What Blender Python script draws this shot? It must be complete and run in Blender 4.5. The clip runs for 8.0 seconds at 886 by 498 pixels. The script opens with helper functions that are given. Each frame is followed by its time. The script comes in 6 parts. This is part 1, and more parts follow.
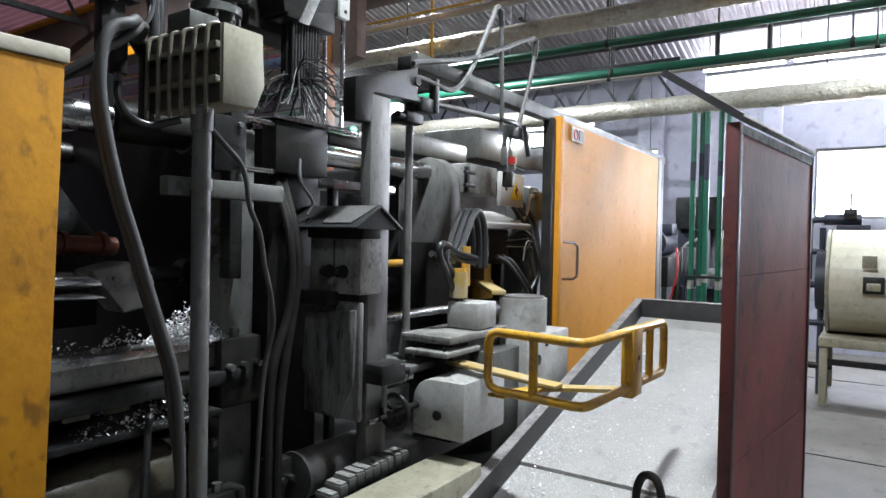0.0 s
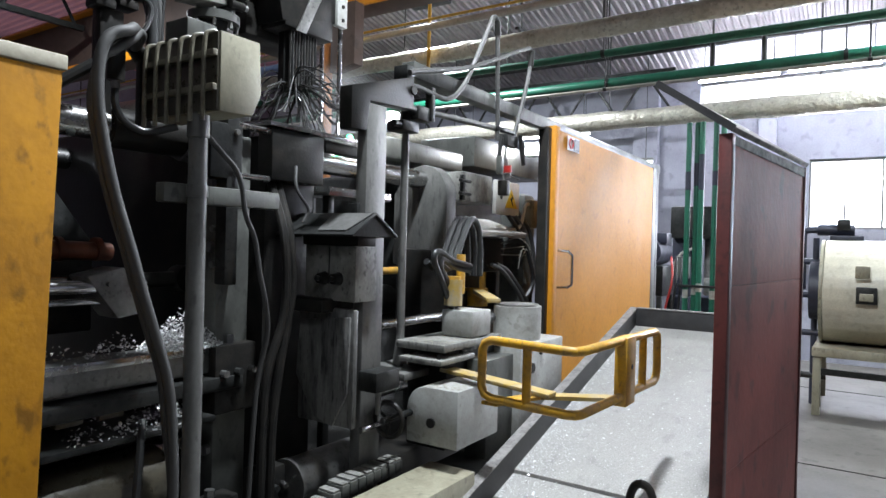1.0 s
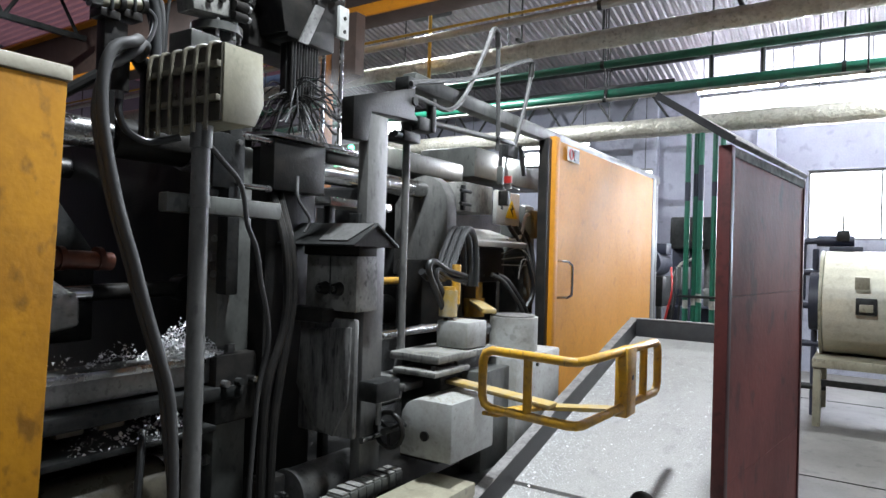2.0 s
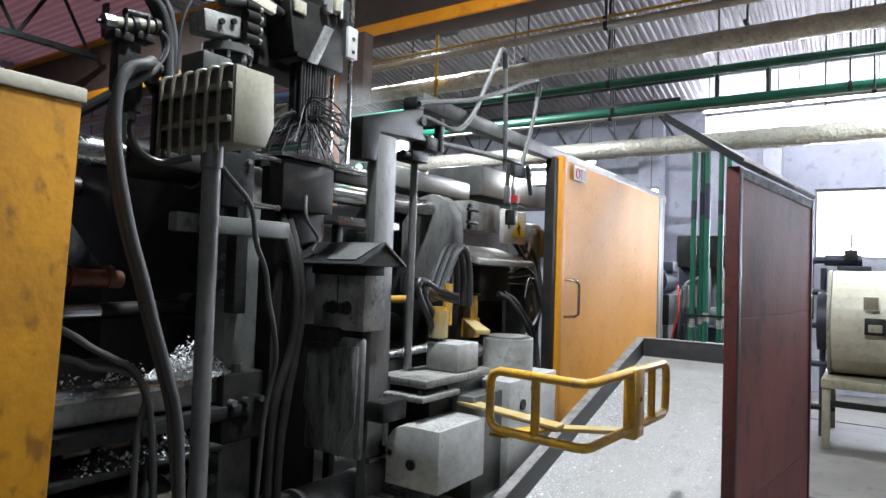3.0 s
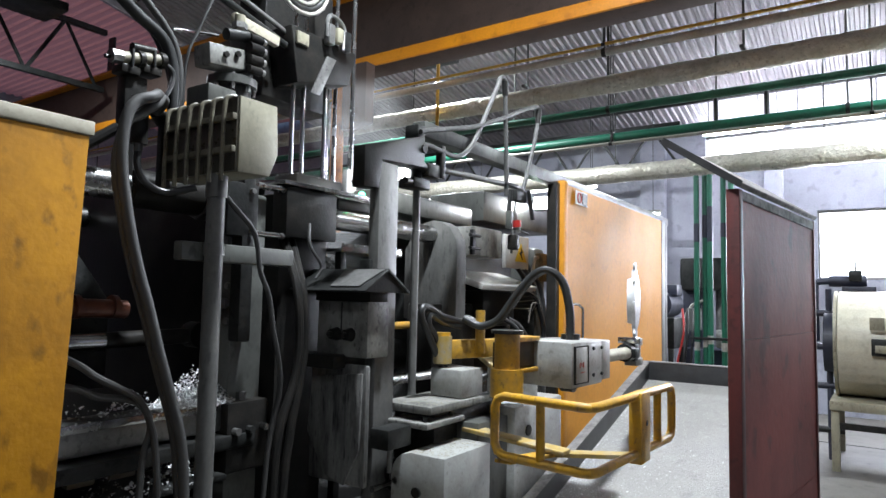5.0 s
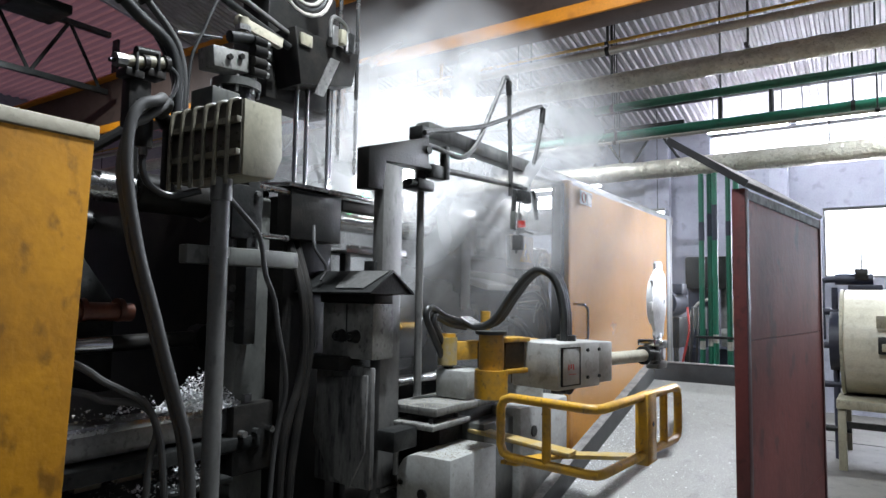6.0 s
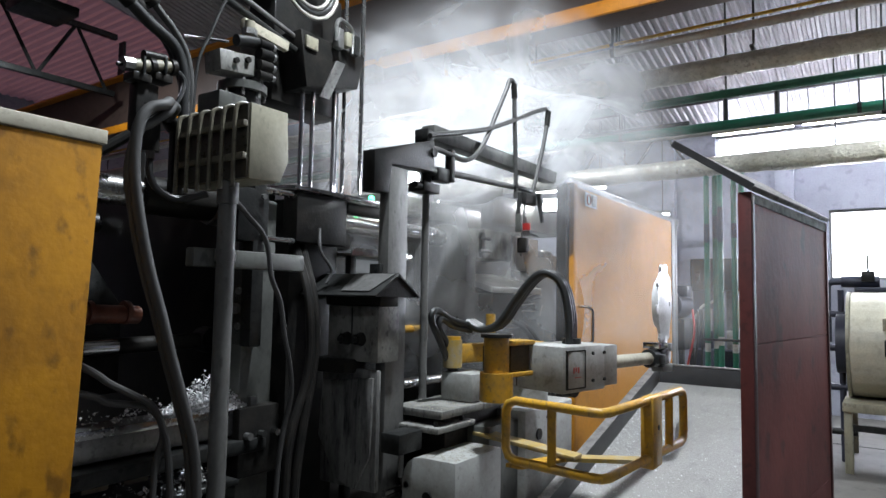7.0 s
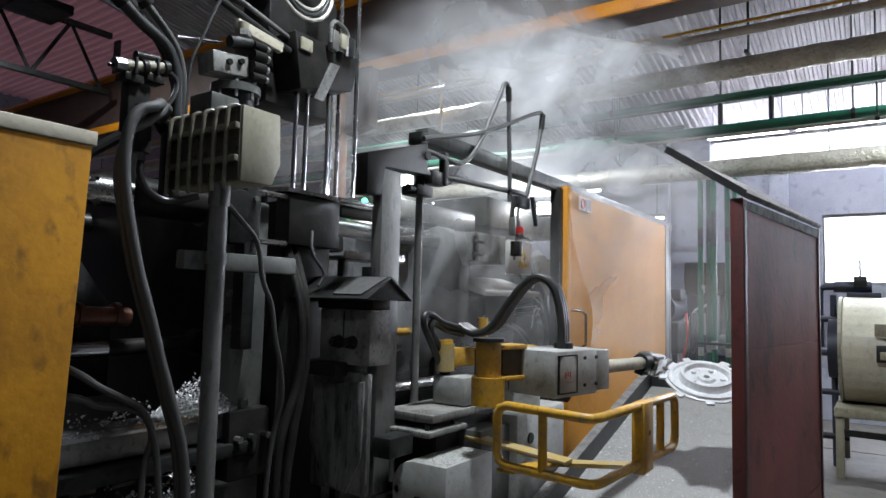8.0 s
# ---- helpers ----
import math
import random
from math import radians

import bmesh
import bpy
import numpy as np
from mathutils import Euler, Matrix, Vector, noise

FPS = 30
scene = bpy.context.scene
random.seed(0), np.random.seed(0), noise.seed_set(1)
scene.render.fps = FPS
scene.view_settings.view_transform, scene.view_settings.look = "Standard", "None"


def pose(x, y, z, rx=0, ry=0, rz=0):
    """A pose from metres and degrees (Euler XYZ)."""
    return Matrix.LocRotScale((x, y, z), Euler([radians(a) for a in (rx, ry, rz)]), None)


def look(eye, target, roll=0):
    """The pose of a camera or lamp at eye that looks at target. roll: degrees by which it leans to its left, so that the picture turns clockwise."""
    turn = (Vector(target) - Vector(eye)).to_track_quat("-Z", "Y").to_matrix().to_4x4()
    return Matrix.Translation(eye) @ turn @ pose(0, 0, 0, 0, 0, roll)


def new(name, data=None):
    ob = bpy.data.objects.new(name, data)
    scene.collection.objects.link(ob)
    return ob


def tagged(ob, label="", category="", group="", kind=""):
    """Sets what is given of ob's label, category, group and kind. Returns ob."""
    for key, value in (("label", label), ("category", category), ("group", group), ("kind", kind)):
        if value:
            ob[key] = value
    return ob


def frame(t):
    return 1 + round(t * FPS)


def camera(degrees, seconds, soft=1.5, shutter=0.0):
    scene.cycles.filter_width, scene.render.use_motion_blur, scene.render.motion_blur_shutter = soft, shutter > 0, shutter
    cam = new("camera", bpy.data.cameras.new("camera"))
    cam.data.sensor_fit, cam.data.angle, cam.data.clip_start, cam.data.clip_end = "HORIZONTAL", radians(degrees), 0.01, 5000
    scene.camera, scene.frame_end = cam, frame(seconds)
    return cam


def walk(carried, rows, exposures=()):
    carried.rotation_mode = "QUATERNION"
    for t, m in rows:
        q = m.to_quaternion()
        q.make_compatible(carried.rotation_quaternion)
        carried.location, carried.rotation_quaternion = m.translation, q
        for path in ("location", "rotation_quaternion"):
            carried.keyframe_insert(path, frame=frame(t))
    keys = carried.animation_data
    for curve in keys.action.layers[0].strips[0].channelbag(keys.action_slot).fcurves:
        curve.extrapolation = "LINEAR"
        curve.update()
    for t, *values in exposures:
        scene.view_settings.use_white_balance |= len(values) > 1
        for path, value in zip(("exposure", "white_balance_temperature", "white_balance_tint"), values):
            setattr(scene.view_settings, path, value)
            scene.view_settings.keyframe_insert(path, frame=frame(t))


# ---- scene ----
cam = camera(68.9, 8.0, shutter=0.4)
PATH = [
    (0, (0.039, -0.016, 1.58), (1.705, 1.091, 1.542), 1.1),
    (0.5, (0.031, -0.023, 1.583), (1.693, 1.089, 1.562), 1.2),
    (1, (0.032, -0.027, 1.583), (1.704, 1.07, 1.568), 1.5),
    (1.5, (0.028, -0.029, 1.58), (1.701, 1.067, 1.581), 1.5),
    (3, (0.014, -0.018, 1.599), (1.676, 1.092, 1.664), 1.9),
    (3.5, (0.009, -0.024, 1.58), (1.656, 1.106, 1.681), 1.4),
    (4, (0.004, -0.028, 1.592), (1.663, 1.083, 1.71), 1.4),
    (4.5, (0.002, -0.032, 1.596), (1.659, 1.08, 1.736), 1.3),
    (6, (0.003, -0.026, 1.605), (1.648, 1.103, 1.748), 0.9),
    (6.5, (0.001, -0.024, 1.612), (1.647, 1.103, 1.76), 0.9),
    (7, (-0.003, -0.025, 1.613), (1.634, 1.115, 1.759), 1.0),
    (7.5, (-0.002, -0.029, 1.617), (1.636, 1.108, 1.769), 1.1),
    (8, (0.007, -0.032, 1.624), (1.652, 1.096, 1.774), 1.4),
]
walk(cam, [(t, look(eye, target, roll)) for t, eye, target, roll in PATH],
     exposures=((0.0, 0.36), (5.0, 0.36), (5.8, 0.2), (6.5, -0.04), (7.0, -0.12), (8.0, -0.34)))

# ---------- world and light ----------
world = bpy.data.worlds.new("world")
scene.world = world
world.use_nodes = True
_bg = world.node_tree.nodes["Background"]
_sky = world.node_tree.nodes.new("ShaderNodeTexSky")
_sky.sky_type, _sky.sun_disc, _sky.sun_elevation, _sky.sun_rotation = "NISHITA", False, radians(40), radians(60)
world.node_tree.links.new(_sky.outputs[0], _bg.inputs[0])
_bg.inputs[1].default_value = 0.12


def area_lamp(name, eye, target, w, h, power, colour):
    data = bpy.data.lights.new(name, "AREA")
    data.shape, data.size, data.size_y, data.energy, data.color = "RECTANGLE", w, h, power, colour
    ob = new(name, data)
    ob.matrix_world = look(eye, target)
    return ob


# only the first follows cast shadows; the other four are added fill
ASSUMED_LAMPS = ((2.2, 1.0, 5.1, 350), (7.8, -1.4, 4.6, 310), (7.0, 5.0, 4.8, 340), (3.5, 8.5, 5.0, 130), (-1.0, -1.6, 5.0, 45))
for _x, _y, _z, _w in ASSUMED_LAMPS:
    area_lamp("assumed_bay_light", (_x, _y, _z - 0.02), (_x, _y, 0), 0.24, 0.24, _w, (0.86, 0.925, 1.0))
area_lamp("window_light", (10.99, -0.75, 2.46), (4, -0.75, 2.2), 2.9, 1.0, 150, (0.82, 0.88, 1.0))
area_lamp("strip_light", (10.99, -0.1, 4.03), (4, -0.1, 4.3), 4.7, 0.48, 220, (0.80, 0.85, 1.0))
area_lamp("work_light", (4.80, 2.28, 2.40), (2.8, 3.2, 3.0), 0.1, 0.1, 6, (0.95, 0.98, 1.0))
# added lamp without a fitting, aimed up to brighten the steam
area_lamp("work_light", (4.0, 2.95, 2.36), (3.6, 3.2, 4.0), 0.3, 0.12, 9, (0.95, 0.98, 1.0))
area_lamp("work_light", (3.0, 2.36, 2.31), (3.2, 3.1, 1.9), 0.12, 0.08, 3, (0.95, 0.98, 1.0))


# ---------- materials ----------
def material(name, colour, rough=0.5, metal=0.0, dirt=None, amount=0.5, scale=6.0, grain=60.0, bump=0.15, coat=0.0, streak=1.0, speck=0.35, gloss=0.5):
    """Paint, metal or mineral: two scales of variation, grime patches, fine relief."""
    m = bpy.data.materials.new(name)
    m.use_nodes = True
    n, l = m.node_tree.nodes, m.node_tree.links
    b = n["Principled BSDF"]
    co = n.new("ShaderNodeTexCoord")
    mp = n.new("ShaderNodeMapping")
    mp.inputs["Scale"].default_value = (1, 1, 1 / streak)
    l.new(co.outputs["Object"], mp.inputs[0])
    big, fine = n.new("ShaderNodeTexNoise"), n.new("ShaderNodeTexNoise")
    big.inputs["Scale"].default_value, big.inputs["Detail"].default_value = scale, 6
    big.inputs["Roughness"].default_value = 0.65
    fine.inputs["Scale"].default_value, fine.inputs["Detail"].default_value = grain, 4
    l.new(mp.outputs[0], big.inputs[0])
    l.new(co.outputs["Object"], fine.inputs[0])
    ramp = n.new("ShaderNodeValToRGB")
    ramp.color_ramp.elements[0].position, ramp.color_ramp.elements[1].position = 0.42, 0.68
    l.new(big.outputs[0], ramp.inputs[0])
    dirt = dirt or tuple(c * 0.45 for c in colour)
    mix = n.new("ShaderNodeMix")
    mix.data_type = "RGBA"
    mix.inputs["A"].default_value, mix.inputs["B"].default_value = (*colour, 1), (*dirt, 1)
    fac = n.new("ShaderNodeMath")
    fac.operation = "MULTIPLY"
    fac.inputs[1].default_value = amount
    l.new(ramp.outputs[0], fac.inputs[0])
    l.new(fac.outputs[0], mix.inputs["Factor"])
    # chips and splatter
    mid = n.new("ShaderNodeTexNoise")
    mid.inputs["Scale"].default_value, mid.inputs["Detail"].default_value = scale * 5, 5
    l.new(mp.outputs[0], mid.inputs[0])
    chip = n.new("ShaderNodeMapRange")
    chip.inputs["From Min"].default_value, chip.inputs["From Max"].default_value = 0.58, 0.68
    chip.inputs["To Max"].default_value = min(1.0, amount * 0.8)
    l.new(mid.outputs[0], chip.inputs[0])
    mix3 = n.new("ShaderNodeMix")
    mix3.data_type = "RGBA"
    mix3.inputs["B"].default_value = tuple(c * 0.6 for c in dirt) + (1,)
    l.new(chip.outputs[0], mix3.inputs["Factor"])
    l.new(mix.outputs["Result"], mix3.inputs["A"])
    mix = mix3
    mix2 = n.new("ShaderNodeMix")
    mix2.data_type, mix2.blend_type = "RGBA", "MULTIPLY"
    mix2.inputs["Factor"].default_value = speck
    l.new(mix.outputs["Result"], mix2.inputs["A"])
    l.new(fine.outputs[0], mix2.inputs["B"])
    l.new(mix2.outputs["Result"], b.inputs["Base Color"])
    rr = n.new("ShaderNodeMapRange")
    rr.inputs["To Min"].default_value, rr.inputs["To Max"].default_value = max(0.05, rough - 0.15), min(1, rough + 0.15)
    l.new(big.outputs[0], rr.inputs[0])
    l.new(rr.outputs[0], b.inputs["Roughness"])
    bp = n.new("ShaderNodeBump")
    bp.inputs["Strength"].default_value, bp.inputs["Distance"].default_value = bump, 0.004 if grain > 30 else 0.02
    l.new(fine.outputs[0], bp.inputs["Height"])
    l.new(bp.outputs[0], b.inputs["Normal"])
    b.inputs["Metallic"].default_value = metal
    b.inputs["Coat Weight"].default_value = coat
    b.inputs["Specular IOR Level"].default_value = gloss
    return m


def glow(name, colour, strength):
    m = bpy.data.materials.new(name)
    m.use_nodes = True
    b = m.node_tree.nodes["Principled BSDF"]
    b.inputs["Base Color"].default_value = (*colour, 1)
    b.inputs["Emission Color"].default_value, b.inputs["Emission Strength"].default_value = (*colour, 1), strength
    return m


ORANGE = material("orange_paint", (0.56, 0.235, 0.012), 0.6, dirt=(0.44, 0.16, 0.012), amount=0.3, scale=2.2, grain=35, bump=0.04, gloss=0.3)
OLD_ORANGE = material("worn_orange_paint", (0.36, 0.160, 0.002), 0.75, dirt=(0.20, 0.085, 0.005), amount=0.95, scale=3.2, grain=30, bump=0.1, streak=1.6, gloss=0.2)
BARE_EDGE = material("pale_worn_edge", (0.42, 0.39, 0.30), 0.6, amount=0.5, scale=9)
YELLOW = material("yellow_tube_paint", (0.64, 0.345, 0.022), 0.45, dirt=(0.30, 0.20, 0.08), amount=0.75, scale=11, bump=0.08, coat=0.2)
RED = material("oxide_red_steel", (0.27, 0.045, 0.036), 0.6, dirt=(0.13, 0.035, 0.033), amount=0.75, scale=1.7, grain=28, bump=0.08, streak=1.3, speck=0.2)
DARK_RED = material("dark_red_edge", (0.10, 0.022, 0.02), 0.5, amount=0.6, scale=5)
SPLASH = material("splashed_steel_top", (0.26, 0.25, 0.24), 0.7, dirt=(0.05, 0.045, 0.045), amount=0.7, scale=16, grain=90, bump=0.5)
GREY = material("pale_grey_enamel", (0.40, 0.41, 0.395), 0.42, dirt=(0.19, 0.175, 0.14), amount=0.55, scale=6, bump=0.05)
MID_GREY = material("machine_grey_paint", (0.105, 0.11, 0.10), 0.38, dirt=(0.04, 0.04, 0.038), amount=0.85, scale=5, streak=2.0)
POST_GREY = material("worn_grey_post_paint", (0.15, 0.15, 0.142), 0.45, dirt=(0.05, 0.05, 0.048), amount=0.7, scale=7, streak=3.0)
BEIGE = material("oily_beige_paint", (0.31, 0.295, 0.215), 0.5, dirt=(0.15, 0.13, 0.09), amount=0.6, scale=6, streak=1.8)
BLACK = material("oily_black_steel", (0.016, 0.016, 0.0155), 0.36, dirt=(0.032, 0.029, 0.025), amount=0.8, scale=9, grain=90, bump=0.25, gloss=0.13)
DARK = material("grimy_dark_steel", (0.030, 0.031, 0.030), 0.4, dirt=(0.006, 0.007, 0.007), amount=1.0, scale=8, grain=80, bump=0.25, gloss=0.25)
GRIME = material("smeared_grey_apron", (0.22, 0.22, 0.21), 0.5, dirt=(0.015, 0.015, 0.015), amount=1.0, scale=14, bump=0.4, streak=6.0)
GREASY = material("greasy_beige_pipe", (0.20, 0.185, 0.135), 0.42, dirt=(0.06, 0.052, 0.038), amount=0.8, scale=14, bump=0.2)
DARK_BROWN = material("dark_brown_plate", (0.085, 0.055, 0.025), 0.5, dirt=(0.03, 0.022, 0.014), amount=0.8, scale=12, bump=0.2)
STEEL = material("bright_steel", (0.55, 0.55, 0.54), 0.25, 1.0, amount=0.4, scale=8, bump=0.05)
CHROME = material("polished_rod", (0.78, 0.78, 0.78), 0.1, 1.0, amount=0.2, scale=8, bump=0.01)
DULL = material("dull_steel", (0.30, 0.30, 0.29), 0.45, 0.8, amount=0.6, scale=9, bump=0.15)
ALU = material("fresh_aluminium", (0.86, 0.87, 0.88), 0.42, 0.42, dirt=(0.6, 0.6, 0.6), amount=0.5, scale=18, bump=0.5)
RUBBER = material("black_rubber_hose", (0.012, 0.012, 0.0125), 0.45, dirt=(0.028, 0.034, 0.032), amount=0.5, scale=12, bump=0.1)
GREY_HOSE = material("dusty_grey_hose", (0.05, 0.05, 0.048), 0.62, dirt=(0.05, 0.05, 0.05), amount=0.6, scale=12)
FOIL = material("foil_insulation", (0.76, 0.73, 0.63), 0.32, 0.35, dirt=(0.46, 0.42, 0.31), amount=0.6, scale=5, grain=26, bump=1.0, speck=0.5)
STAINED = material("stained_grey_enamel", (0.27, 0.27, 0.25), 0.5, dirt=(0.05, 0.048, 0.042), amount=0.9, scale=9, grain=70, bump=0.15, streak=1.6)
OILY = material("oily_brown_grey", (0.062, 0.056, 0.040), 0.3, dirt=(0.02, 0.018, 0.014), amount=0.7, scale=10, bump=0.2)
DUSTY_YELLOW = material("dusty_yellow_bar", (0.42, 0.29, 0.07), 0.6, dirt=(0.36, 0.34, 0.28), amount=0.8, scale=12, bump=0.3)
GREEN = material("green_pipe_paint", (0.012, 0.13, 0.075), 0.4, dirt=(0.02, 0.07, 0.05), amount=0.5, scale=6, bump=0.04)
PIPE = material("galvanised_pipe", (0.55, 0.53, 0.48), 0.4, 0.5, amount=0.4, scale=6)
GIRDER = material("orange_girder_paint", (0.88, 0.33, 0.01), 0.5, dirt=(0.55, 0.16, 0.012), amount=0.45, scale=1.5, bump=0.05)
# brown paints in shade on the orange girder; the column bracket is really brown
GIRDER_SHADE_BROWN = material("girder_shade_and_bracket_brown", (0.10, 0.065, 0.05), 0.7, amount=0.4, scale=2)
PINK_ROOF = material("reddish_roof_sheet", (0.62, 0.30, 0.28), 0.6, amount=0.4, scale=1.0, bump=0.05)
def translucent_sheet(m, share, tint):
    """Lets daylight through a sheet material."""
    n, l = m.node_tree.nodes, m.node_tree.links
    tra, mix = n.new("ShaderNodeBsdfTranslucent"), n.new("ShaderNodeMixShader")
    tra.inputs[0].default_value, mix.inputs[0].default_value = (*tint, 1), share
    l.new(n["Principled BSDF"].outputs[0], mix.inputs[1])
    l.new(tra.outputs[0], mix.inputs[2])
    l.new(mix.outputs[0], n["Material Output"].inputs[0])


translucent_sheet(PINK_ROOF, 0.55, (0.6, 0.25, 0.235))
ROOF = material("corrugated_roof_sheet", (0.33, 0.305, 0.32), 0.6, amount=0.4, scale=1.2, bump=0.05)
WALL = material("bluish_plaster_wall", (0.38, 0.39, 0.46), 0.8, dirt=(0.2, 0.2, 0.25), amount=0.4, scale=1.5, bump=0.1)
CONCRETE = material("oily_concrete_floor", (0.145, 0.137, 0.122), 0.6, dirt=(0.10, 0.095, 0.085), amount=0.7, scale=1.8, grain=50, bump=0.1)
TANK = material("cream_enamel_tank", (0.52, 0.50, 0.40), 0.4, dirt=(0.33, 0.31, 0.26), amount=0.35, scale=3, bump=0.03)
NAVY = material("dark_blue_motor_paint", (0.02, 0.024, 0.045), 0.5, amount=0.5, scale=8)
CHUTE = material("dusty_chute_sheet", (0.48, 0.475, 0.45), 0.44, dirt=(0.34, 0.34, 0.33), amount=0.35, scale=3, grain=170, bump=1.0, speck=0.75)
CHUTE_RAIL = material("dark_chute_rail", (0.022, 0.022, 0.023), 0.5, dirt=(0.05, 0.05, 0.05), amount=0.5, scale=12, bump=0.2)
TAPED = material("taped_grey_hose", (0.07, 0.07, 0.067), 0.5, dirt=(0.03, 0.03, 0.03), amount=0.9, scale=30, grain=120, bump=0.6)
CRATE = material("rusty_crane_column", (0.40, 0.14, 0.02), 0.6, dirt=(0.12, 0.05, 0.03), amount=0.7, scale=2.5, bump=0.1)
COPPER = material("rusty_brown_cylinder", (0.16, 0.05, 0.025), 0.45, amount=0.6, scale=9)
CABLE = material("wire_grey", (0.05, 0.05, 0.05), 0.4, 0.2, amount=0.5, scale=20)
WARN = material("warning_yellow", (0.85, 0.55, 0.01), 0.5, amount=0.1)
WHITE = material("off_white_label", (0.62, 0.61, 0.57), 0.5, amount=0.3)
RED_PLASTIC = material("red_nozzle_body", (0.45, 0.03, 0.025), 0.4, amount=0.4, scale=20)
LAMP_ON = glow("lit_lamp_face", (0.93, 0.97, 1.0), 14)
DAY = glow("overcast_daylight", (0.86, 0.90, 1.0), 9.0)
TUBE_ON = glow("bright_tube_face", (0.86, 0.89, 1.0), 56)
GREEN_ON = glow("green_indicator", (0.05, 1.0, 0.3), 12)


# ---------- mesh helpers ----------
def bx(bm, lo, hi, bevel=0.006, m=None):
    g = bmesh.ops.create_cube(bm, size=1)
    v = g["verts"]
    lo, hi = Vector(lo), Vector(hi)
    bmesh.ops.scale(bm, verts=v, vec=hi - lo)
    bmesh.ops.translate(bm, verts=v, vec=(lo + hi) / 2)
    if m:
        bmesh.ops.transform(bm, verts=v, matrix=m)
    if bevel:
        e = list({e for q in v for e in q.link_edges})
        bmesh.ops.bevel(bm, geom=e, offset=bevel, segments=2, profile=0.5, affect="EDGES", clamp_overlap=True)
    return bm


def rod(bm, a, b, r, seg=16, r2=None):
    a, b = Vector(a), Vector(b)
    q = (b - a).to_track_quat("Z", "Y").to_matrix().to_4x4()
    bmesh.ops.create_cone(bm, cap_ends=True, segments=seg, radius1=r, radius2=r if r2 is None else r2, depth=(b - a).length,
                          matrix=Matrix.Translation((a + b) / 2) @ q)
    return bm


def spline(pts, n=6):
    pts = [Vector(p) for p in pts]
    ext = [2 * pts[0] - pts[1]] + pts + [2 * pts[-1] - pts[-2]]
    out = []
    for i in range(1, len(ext) - 2):
        p0, p1, p2, p3 = ext[i - 1:i + 3]
        for k in range(n):
            s = k / n
            out.append(0.5 * ((2 * p1) + (p2 - p0) * s + (2 * p0 - 5 * p1 + 4 * p2 - p3) * s * s + (3 * p1 - p0 - 3 * p2 + p3) * s ** 3))
    return out + [pts[-1]]


def tube(bm, pts, r, seg=10, smooth=6, closed=False):
    c = spline(pts, smooth) if smooth else [Vector(p) for p in pts]
    rings, up = [], Vector((0.13, 0.21, 0.97))
    for i, p in enumerate(c):
        if closed:
            d = c[(i + 1) % len(c)] - c[i - 1]
        else:
            d = c[min(i + 1, len(c) - 1)] - c[max(i - 1, 0)]
        d.normalize()
        side = up - d * up.dot(d)
        if side.length < 1e-3:
            side = d.orthogonal()
        side.normalize()
        up = side
        w = d.cross(side)
        rings.append([bm.verts.new(p + (side * math.cos(6.28319 * k / seg) + w * math.sin(6.28319 * k / seg)) * r) for k in range(seg)])
    pairs = list(zip(rings, rings[1:])) + ([(rings[-1], rings[0])] if closed else [])
    for u, v in pairs:
        for k in range(seg):
            bm.faces.new((u[k], u[(k + 1) % seg], v[(k + 1) % seg], v[k]))
    if not closed:
        bm.faces.new(list(reversed(rings[0])))
        bm.faces.new(rings[-1])
    return bm


def prism(bm, poly, a, b, bevel=0.0):
    """A flat polygon (list of points) pushed from offset a to offset b."""
    a, b = Vector(a), Vector(b)
    u = [bm.verts.new(Vector(p) + a) for p in poly]
    v = [bm.verts.new(Vector(p) + b) for p in poly]
    k = len(poly)
    f = [bm.faces.new(u), bm.faces.new(list(reversed(v)))]
    for i in range(k):
        f.append(bm.faces.new((u[i], v[i], v[(i + 1) % k], u[(i + 1) % k])))
    bmesh.ops.recalc_face_normals(bm, faces=f)
    if bevel:
        bmesh.ops.bevel(bm, geom=list({e for q in u + v for e in q.link_edges}), offset=bevel, segments=2, profile=0.5, affect="EDGES", clamp_overlap=True)
    return bm


def B():
    return bmesh.new()


def mesh(name, bm, mat):
    me = bpy.data.meshes.new(name)
    bmesh.ops.recalc_face_normals(bm, faces=bm.faces)
    for f in bm.faces:
        f.smooth = True
    for e in bm.edges:
        if len(e.link_faces) == 2 and e.calc_face_angle(0) > 0.6:
            e.smooth = False
    bm.to_mesh(me)
    bm.free()
    me.materials.append(mat)
    return me


HOME = {}


def thing(name, at, label, category, group="", kind=""):
    ob = new(name)
    ob.empty_display_size = 0.05
    ob.location = at
    HOME[ob] = Vector(at)
    return tagged(ob, label, category, group, kind)


def part(name, bm, mat, parent, label="", local=False):
    """One mesh under a thing or a part. Built in world places unless local."""
    if not local:
        bmesh.ops.translate(bm, verts=bm.verts, vec=-HOME[parent])
    ob = new(name, mesh(name, bm, mat))
    ob.parent = parent
    HOME[ob] = HOME[parent]
    return tagged(ob, label)


def solid(name, bm, mat, label, category="", kind="", group=""):
    """A thing or a piece of the setting that is one mesh, with its origin at its base."""
    lo = Vector([min(v.co[i] for v in bm.verts) for i in range(3)])
    hi = Vector([max(v.co[i] for v in bm.verts) for i in range(3)])
    o = Vector(((lo.x + hi.x) / 2, (lo.y + hi.y) / 2, lo.z))
    bmesh.ops.translate(bm, verts=bm.verts, vec=-o)
    ob = new(name, mesh(name, bm, mat))
    ob.location = o
    HOME[ob] = o
    return tagged(ob, label, category, group, kind)


# ---------- the hall ----------
def roof_z(x):
    return 5.9 if x < 4 else 5.9 - 0.214 * (x - 4)


